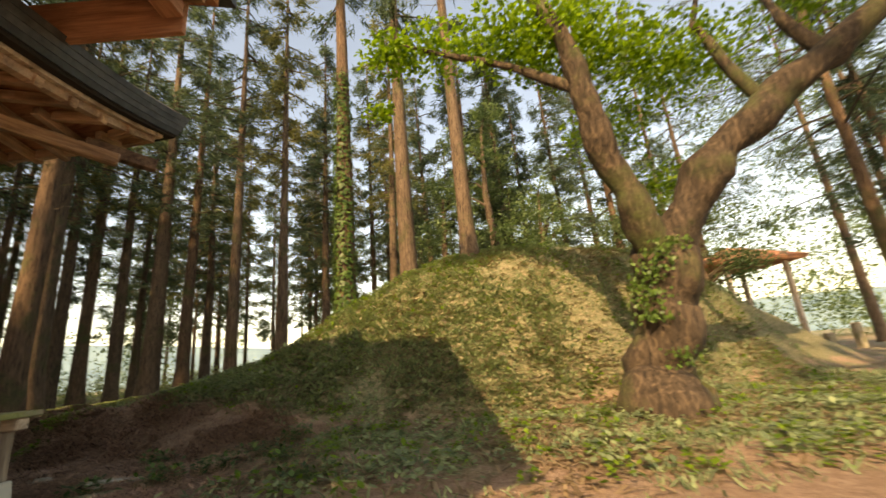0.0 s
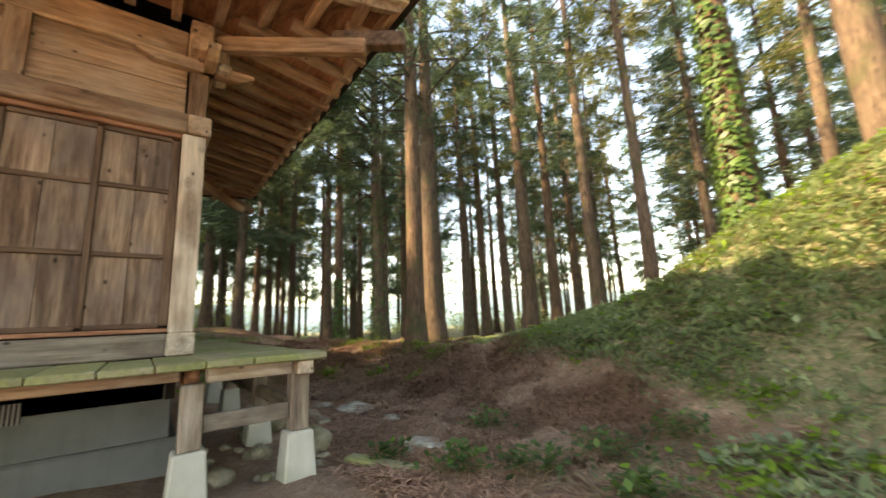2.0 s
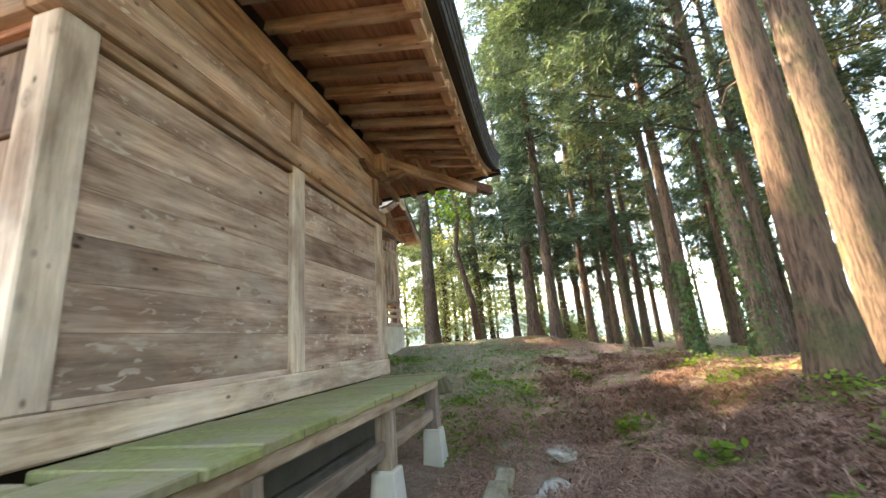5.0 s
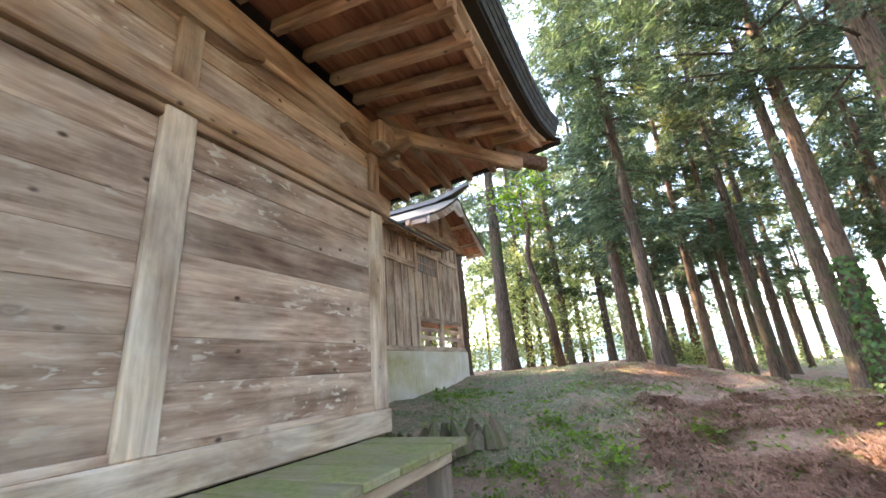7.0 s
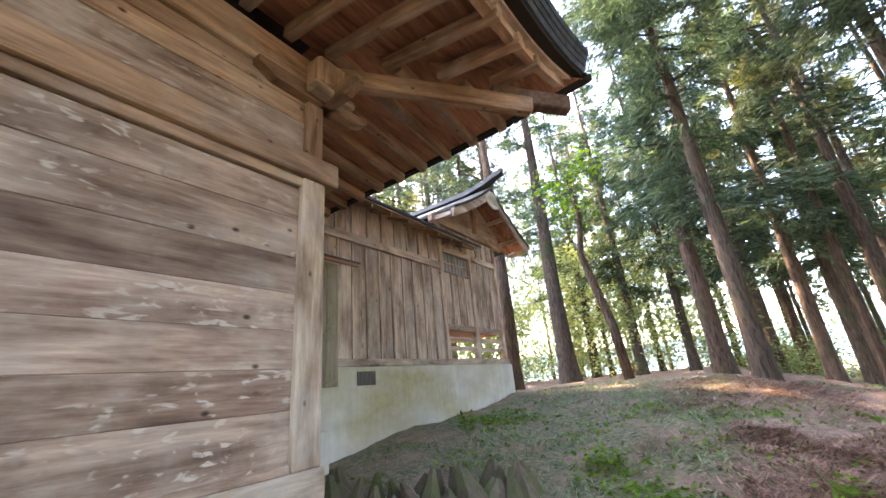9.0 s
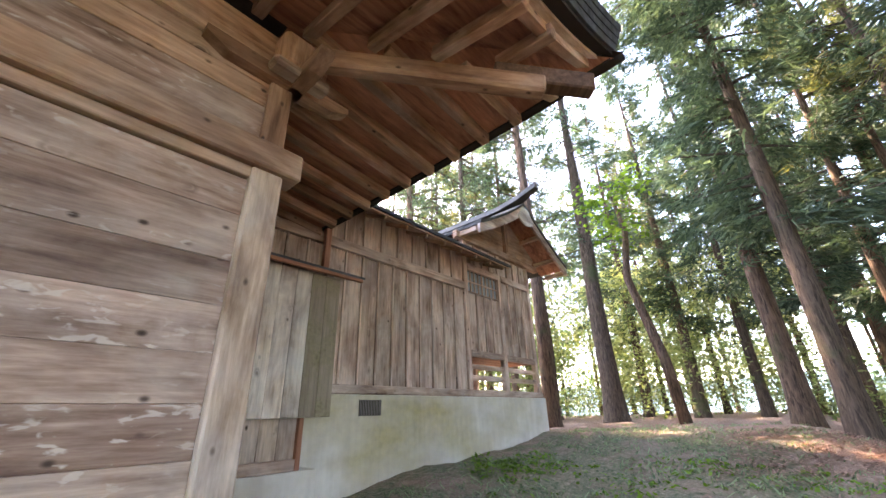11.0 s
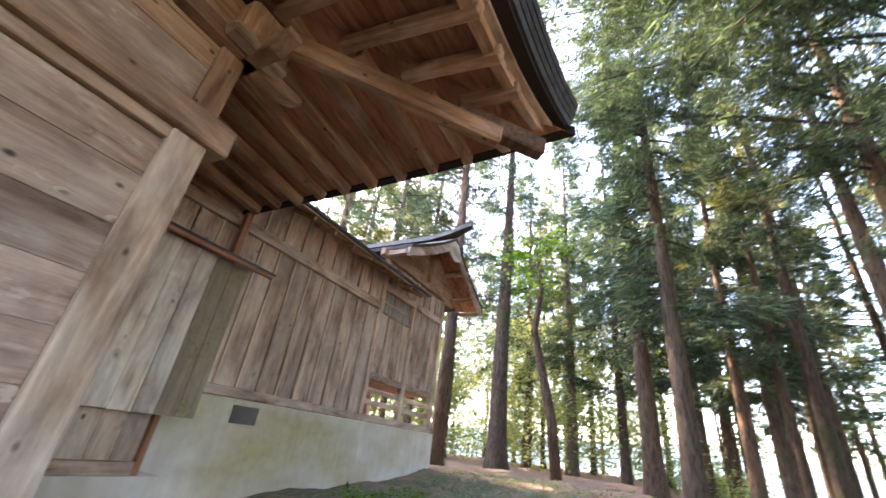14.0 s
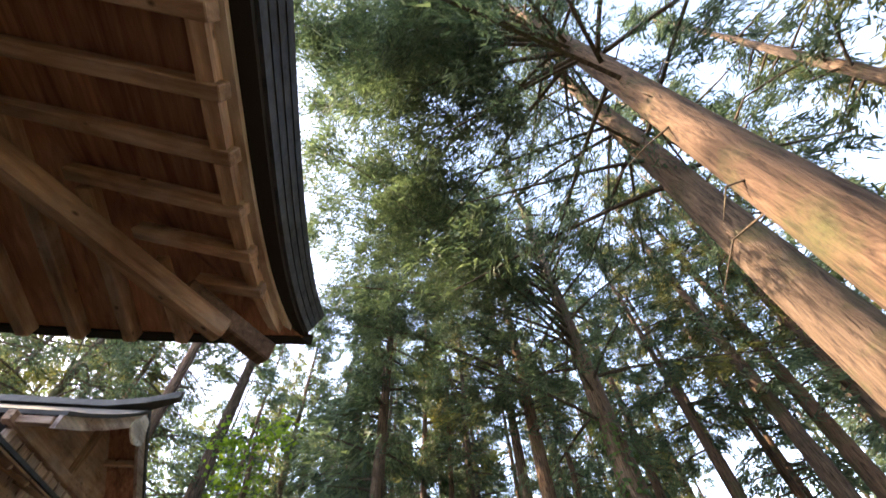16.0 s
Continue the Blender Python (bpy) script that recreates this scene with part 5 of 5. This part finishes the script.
for _ in range(750):
    z = 0.7 + 1.9 * rng.random() ** 0.8
    if noise.noise(Vector((z * 1.3, 3, 0))) < -0.25:
        continue
    a = rng.gauss(-2.0 + 0.5 * math.sin(z * 2.6), 0.3)
    r = 0.5 + rng.uniform(0, 0.14)
    c = Vector((3.15 + 0.08 * z + r * math.cos(a), 6.36 - 0.14 * z + r * math.sin(a), z))
    u = Vector((rng.gauss(0, 1), rng.gauss(0, 1), rng.gauss(0, 0.5))).normalized()
    v = Vector((rng.gauss(0, 0.4), rng.gauss(0, 0.4), -1)).normalized()
    l = rng.uniform(0.03, 0.07)
    iv.face(c, c + u * l * 0.6 + v * l * 0.5, c + v * l * 1.2, c - u * l * 0.6 + v * l * 0.5)
place("ivy", iv.mesh("ivy", IVY), old)

# darker broadleaf trees behind the mound
def broadleaf(x, y, tall, spread, seed):
    rng = random.Random(seed)
    tree = thing("broadleaf_tree", "leafy dark green broadleaf tree behind the mound", "tree", "broadleaf trees behind the mound")
    z = height(x, y)
    place("trunk", tube([(x, y, z - 0.3), (x + 0.1, y, z + tall * 0.3), (x - 0.1, y + 0.1, z + tall * 0.6), (x, y, z + tall * 0.9)], (0.22, 0.17, 0.12, 0.04), 10, 0.2, seed).mesh("trunk", CEDAR_BARK, True), tree)
    s = Shell()
    for k in range(26):
        a, u = rng.uniform(0, 6.28), rng.uniform(0.25, 1.0)
        rr = spread * math.sin(math.pi * min(1.0, 0.2 + u * 0.75)) * rng.uniform(0.3, 1.0)
        c = Vector((x + rr * math.cos(a), y + rr * math.sin(a), z + tall * u))
        leaf_cloud(s, c, 0.75, 210, 0.13, rng, 0.6)
        if k < 9:
            place("branch", tube([(x, y, c.z - 0.8), c.lerp(Vector((x, y, c.z - 0.4)), 0.5), c], (0.06, 0.04, 0.012), 6).mesh("branch", TWIG), tree)
    place("crown", s.mesh("crown", DARK_LEAVES), tree)


for k, (x, y, tall, spread) in enumerate(((9.5, 14.6, 6.0, 2.4), (10.5, 19.5, 8.0, 2.6), (4.2, 16.0, 7.5, 2.4), (17.5, 10.0, 8.0, 2.5), (7.5, 16.5, 6.0, 2.3), (0.0, 15.6, 8.5, 2.6), (1.8, 14.2, 9.0, 2.5), (3.2, 17.5, 9.5, 2.8))):
    broadleaf(x, y, tall, spread, 900 + k)

# a thin crooked sapling with yellow-green leaves in the far grove
sap = thing("crooked_sapling", "thin crooked young tree with yellow-green leaves", "tree")
sz = height(-19.9, 2.6)
place("trunk", tube([(-19.9, 2.6, sz - 0.1), (-19.9, 2.45, sz + 1.5), (-20.05, 2.15, sz + 2.8), (-19.85, 2.0, sz + 3.8), (-19.95, 2.2, sz + 5.2), (-19.9, 2.0, sz + 7.0)], (0.15, 0.13, 0.12, 0.1, 0.08, 0.03), 10, 0.2, 1).mesh("trunk", RED_BARK, True), sap)
lv = Shell()
for c, r, n in (((-19.8, 2.0, sz + 5.4), 0.9, 260), ((-19.6, 1.6, sz + 6.3), 0.8, 200), ((-20.0, 2.6, sz + 6.8), 0.7, 160)):
    leaf_cloud(lv, c, r, n, 0.17, rng)
place("crown", lv.mesh("crown", LEAVES), sap)

# sunlit thicket and far woods, uncountable
th = Shell()
for k in range(900):
    a = rng.uniform(radians(95 if k < 300 else 172), radians(236))
    dist = rng.uniform(19 if k > 300 else 24, 40)
    x, y = -7 + math.cos(a) * dist, 5 + math.sin(a) * dist
    if y < -16:
        continue
    hgt = (1.1 if y > 6 else 7.0) * rng.uniform(0.1, 1.6)
    leaf_cloud(th, (x, y, height(x, y) + hgt * 0.6), 1.4, 190, 0.17, rng, 0.8)
tagged(place("thicket", th.mesh("thicket", UNDERGROWTH)), "sunlit green undergrowth at the edge of the grove", "undergrowth", kind="stuff")
th = Shell()
for k in range(1080):
    a = rng.uniform(radians(20), radians(265)) if k < 520 else rng.uniform(radians(186), radians(246)) if k < 900 else rng.uniform(radians(28), radians(72))
    dist = rng.uniform(36, 62)
    x, y = -5 + math.cos(a) * dist, 5 + math.sin(a) * dist
    if radians(95) < a < radians(165) and rng.random() < 0.45:
        continue
    leaf_cloud(th, (x, y, height(x, y) + rng.uniform(0.5, 17 if k < 520 else 26)), 2.2, 190, 0.33, rng, 0.8)
tagged(place("far_woods", th.mesh("far_woods", DARK_LEAVES)), "hazy far trees beyond the grove", "woods", kind="stuff")
hill = Shell()
for i in range(97):
    a = 2 * math.pi * i / 96
    r = 420
    z = 26 + 20 * noise.noise(Vector((math.cos(a) * 2.2, math.sin(a) * 2.2, 7)))
    hill.v += [(r * math.cos(a), r * math.sin(a), -12), (r * 1.25 * math.cos(a), r * 1.25 * math.sin(a), z)]
hill.f = [(2 * i, 2 * i + 2, 2 * i + 3, 2 * i + 1) for i in range(96)]
# aerial haze is mixed into the hills' blue-green base colour
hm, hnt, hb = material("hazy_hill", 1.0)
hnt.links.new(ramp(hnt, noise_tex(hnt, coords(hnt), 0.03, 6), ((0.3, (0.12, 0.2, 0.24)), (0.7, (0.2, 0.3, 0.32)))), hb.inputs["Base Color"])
tagged(place("backdrop", hill.mesh("backdrop", hm)), "low distant hills tinted blue-green for haze", "hills", kind="structure")

# ---- grass, straw and litter ----
def scatter(name, mat, n, area, size, keep, seed, lie, label, slim=0.07):
    rng = random.Random(seed)
    s = Shell()
    x0, x1, y0, y1 = area
    done = 0
    while done < n:
        x, y = rng.uniform(x0, x1), rng.uniform(y0, y1)
        done += 1
        if rng.random() > keep(x, y) or (BX - 0.1 < x < VX and y < VY - 0.2) or (x < RX0 + 0.3 and y < 1.05):
            continue
        p = Vector((x, y, height(x, y)))
        for _ in range(3):
            d = Vector((rng.gauss(0, 1), rng.gauss(0, 1), 0)).normalized()
            l = size * rng.uniform(0.5, 1.5)
            tip = p + d * l * rng.uniform(*lie) + Vector((0, 0, l * (1 - lie[0])))
            w = Vector((-d.y, d.x, 0)) * l * slim
            q = p + Vector((rng.gauss(0, 0.05), rng.gauss(0, 0.05), 0.004))
            mid = q.lerp(tip, 0.55) + Vector((0, 0, l * 0.1))
            s.face(q - w, q + w, mid + w * 0.8, mid - w * 0.8)
            s.face(mid - w * 0.8, mid + w * 0.8, tip)
    tagged(place(name, s.mesh(name, mat)), label, "ground cover", kind="stuff")


def patchy(x, y, f, seed):
    return max(0.0, 0.5 + 1.3 * noise.noise(Vector((x * f, y * f, seed))))


scatter("grass", GRASS, 42000, (-7, 9, 2.5, 15), 0.13, lambda x, y: grassy(x, y) * 1.5 * patchy(x, y, 0.9, 3), 1, (0.5, 1.0), "patchy green weeds on the mound")
scatter("straw", STRAW, 30000, (-6, 8, 3, 15), 0.2, lambda x, y: grassy(x, y) * 1.5 * patchy(x, y, 0.6, 9), 2, (0.9, 1.1), "dry straw lying on the mound")
scatter("mound_ferns", GRASS, 26000, (-6.5, 2.5, 4.2, 11), 0.17, lambda x, y: 1.3 * smooth(0.1, 0.5, mound_height(x, y)) * patchy(x, y, 0.8, 53), 9, (0.6, 1.0), "grey-green ferny weeds matted over the mound", 0.1)
scatter("fallen_sprays", LITTER, 52000, (-18, -2, 3.9, 11), 0.15, lambda x, y: (1.1 - grassy(x, y)) * patchy(x, y, 0.8, 5), 3, (0.88, 1.1), "brown cedar sprays fallen on the earth", 0.045)
scatter("fallen_sprays", LITTER, 46000, (-14, -3, 4.9, 9.5), 0.16, lambda x, y: 1.9 * patchy(x, y, 1.3, 25) ** 2 * (1 - smooth(0.0, 0.6, mound_height(x, y))), 6, (0.7, 1.0), "heaped red-brown cedar sprays on the bank", 0.04)
scatter("ground_cover", UNDERGROWTH, 26000, (-24, -7, 6.6, 14), 0.1, lambda x, y: smooth(6.6, 8.6, y + 0.05 * x + 0.5) * 0.9 * patchy(x, y, 0.5, 31), 7, (0.5, 1.0), "sunlit low green plants under the cedars", 0.2)
scatter("ground_cover", LEAVES, 9000, (-15, -8.5, 1.2, 7.5), 0.05, lambda x, y: 0.8 * patchy(x, y, 0.9, 37) ** 2, 8, (0.4, 0.9), "tiny fresh green seedlings on the earth", 0.3)
scatter("grass", GRASS, 22000, (-20, -8.5, 0.9, 12), 0.09, lambda x, y: (0.25 + grassy(x, y)) * patchy(x, y, 1.0, 13), 4, (0.5, 1.0), "thin green weeds under the cedars")


for mat, seed, tries, label in ((GRASS, 91, 4200, "low dull broad-leaved weeds over the mound"), (LEAVES, 92, 2600, "low fresh green weeds over the mound")):
    wd = Shell()
    rng = random.Random(seed)
    for _ in range(tries):
        x, y = rng.uniform(-6, 8), rng.uniform(3.2, 14)
        if rng.random() > grassy(x, y) * 1.2 * patchy(x, y, 0.7, seed):
            continue
        r0 = rng.uniform(0.05, 0.16)
        for _ in range(14):
            px, py = x + rng.gauss(0, r0), y + rng.gauss(0, r0)
            c = Vector((px, py, height(px, py) + rng.uniform(0.02, 0.13)))
            a = Vector((rng.gauss(0, 1), rng.gauss(0, 1), 0.25)).normalized()
            q = Vector((-a.y, a.x, 0)).normalized()
            l = rng.uniform(0.05, 0.12)
            wd.face(c, c + a * l * 0.5 + q * l * 0.35, c + a * l, c + a * l * 0.5 - q * l * 0.35)
    tagged(place("mound_weeds", wd.mesh("mound_weeds", mat)), label, "weeds", kind="stuff")


def weed(name, spots, seed, label):
    rng = random.Random(seed)
    for x, y, r in spots:
        s = Shell()
        for _ in range(int(90 * r / 0.2)):
            p = Vector((x + rng.gauss(0, r * 0.6), y + rng.gauss(0, r * 0.6), 0))
            p.z = height(p.x, p.y)
            h = rng.uniform(0.04, 0.16)
            a = Vector((rng.gauss(0, 1), rng.gauss(0, 1), 0.3)).normalized()
            b = Vector((-a.y, a.x, 0)).normalized()
            l = rng.uniform(0.05, 0.1)
            c = p + Vector((0, 0, h))
            s.face(p - b * 0.002, p + b * 0.002, c)
            s.face(c, c + a * l * 0.5 + b * l * 0.35, c + a * l, c + a * l * 0.5 - b * l * 0.35)
        tagged(place(name, s.mesh(name, IVY if seed % 2 else LEAVES)), label, "plant", "weeds beside the path", "stuff")


weed("weed_clump", ((-3.6, 4.6, 0.2), (-3.2, 5.0, 0.25), (-4.2, 4.35, 0.16), (-3.0, 5.8, 0.3), (-4.3, 5.6, 0.2), (-2.4, 5.1, 0.2), (-1.8, 4.2, 0.22), (-2.8, 6.6, 0.25)), 21, "leafy green weed clump on the earth")
weed("weed_clump", ((-7.0, 6.4, 0.15), (-8.0, 6.2, 0.16), (-9.4, 5.8, 0.14), (-11.0, 4.6, 0.2), (-12.5, 3.6, 0.25), (-13.0, 1.6, 0.2), (-10.0, 7.2, 0.3), (-8.6, 7.6, 0.3), (-11.5, 7.4, 0.3), (-7.4, 7.2, 0.25), (-12.0, 5.6, 0.2)), 24, "leafy green weed clump on the earth")

# ---- far pavilion, stones and wire ----
pav = thing("far_pavilion", "open brown-roofed pavilion beyond the mound", "pavilion")
pz = 1.6
for dx, dy in ((-1.2, -1.2), (1.2, -1.2), (-1.2, 1.2), (1.2, 1.2)):
    beam("post", (12.2 + dx, 16.5 + dy, pz - 1.5), (12.2 + dx, 16.5 + dy, pz + 2.0), 0.16, 0.16, POST["x"], pav, up=(0, 1, 0))
pr = Shell()
for z, r in ((pz + 2.0, 1.7), (pz + 2.15, 1.75), (pz + 2.9, 0.2)):
    pr.v += [(12.2 + sx * r, 16.5 + sy * r, z) for sx, sy in ((-1, -1), (1, -1), (1, 1), (-1, 1))]
pr.f = [(3, 2, 1, 0), (8, 9, 10, 11)] + [(b + k, b + (k + 1) % 4, b + 4 + (k + 1) % 4, b + 4 + k) for b in (0, 4) for k in range(4)]
place("roof", pr.mesh("roof", DARK["x"]), pav, "brown hipped roof")
for x, y, w, h in ((15.1, 16.3, 0.3, 0.7), (16.3, 16.3, 0.28, 1.0), (17.4, 15.6, 0.3, 0.9)):
    z = height(x, y)
    tagged(block("stone_marker", (x - w / 2, y - w / 2, z - 0.3), (x + w / 2, y + w / 2, z + h), STONE, None, "", 0.04), "dark weathered stone marker on the grass", "stone")
wire = tube([(-6, 15, 6.7), (-2, 13.5, 6.2), (3, 11.5, 6.4), (9, 9.5, 7.4)], (0.008,) * 4, 5)
tagged(place("overhead_wire", wire.mesh("overhead_wire", IRON)), "thin overhead wire strung between trees", "wire")
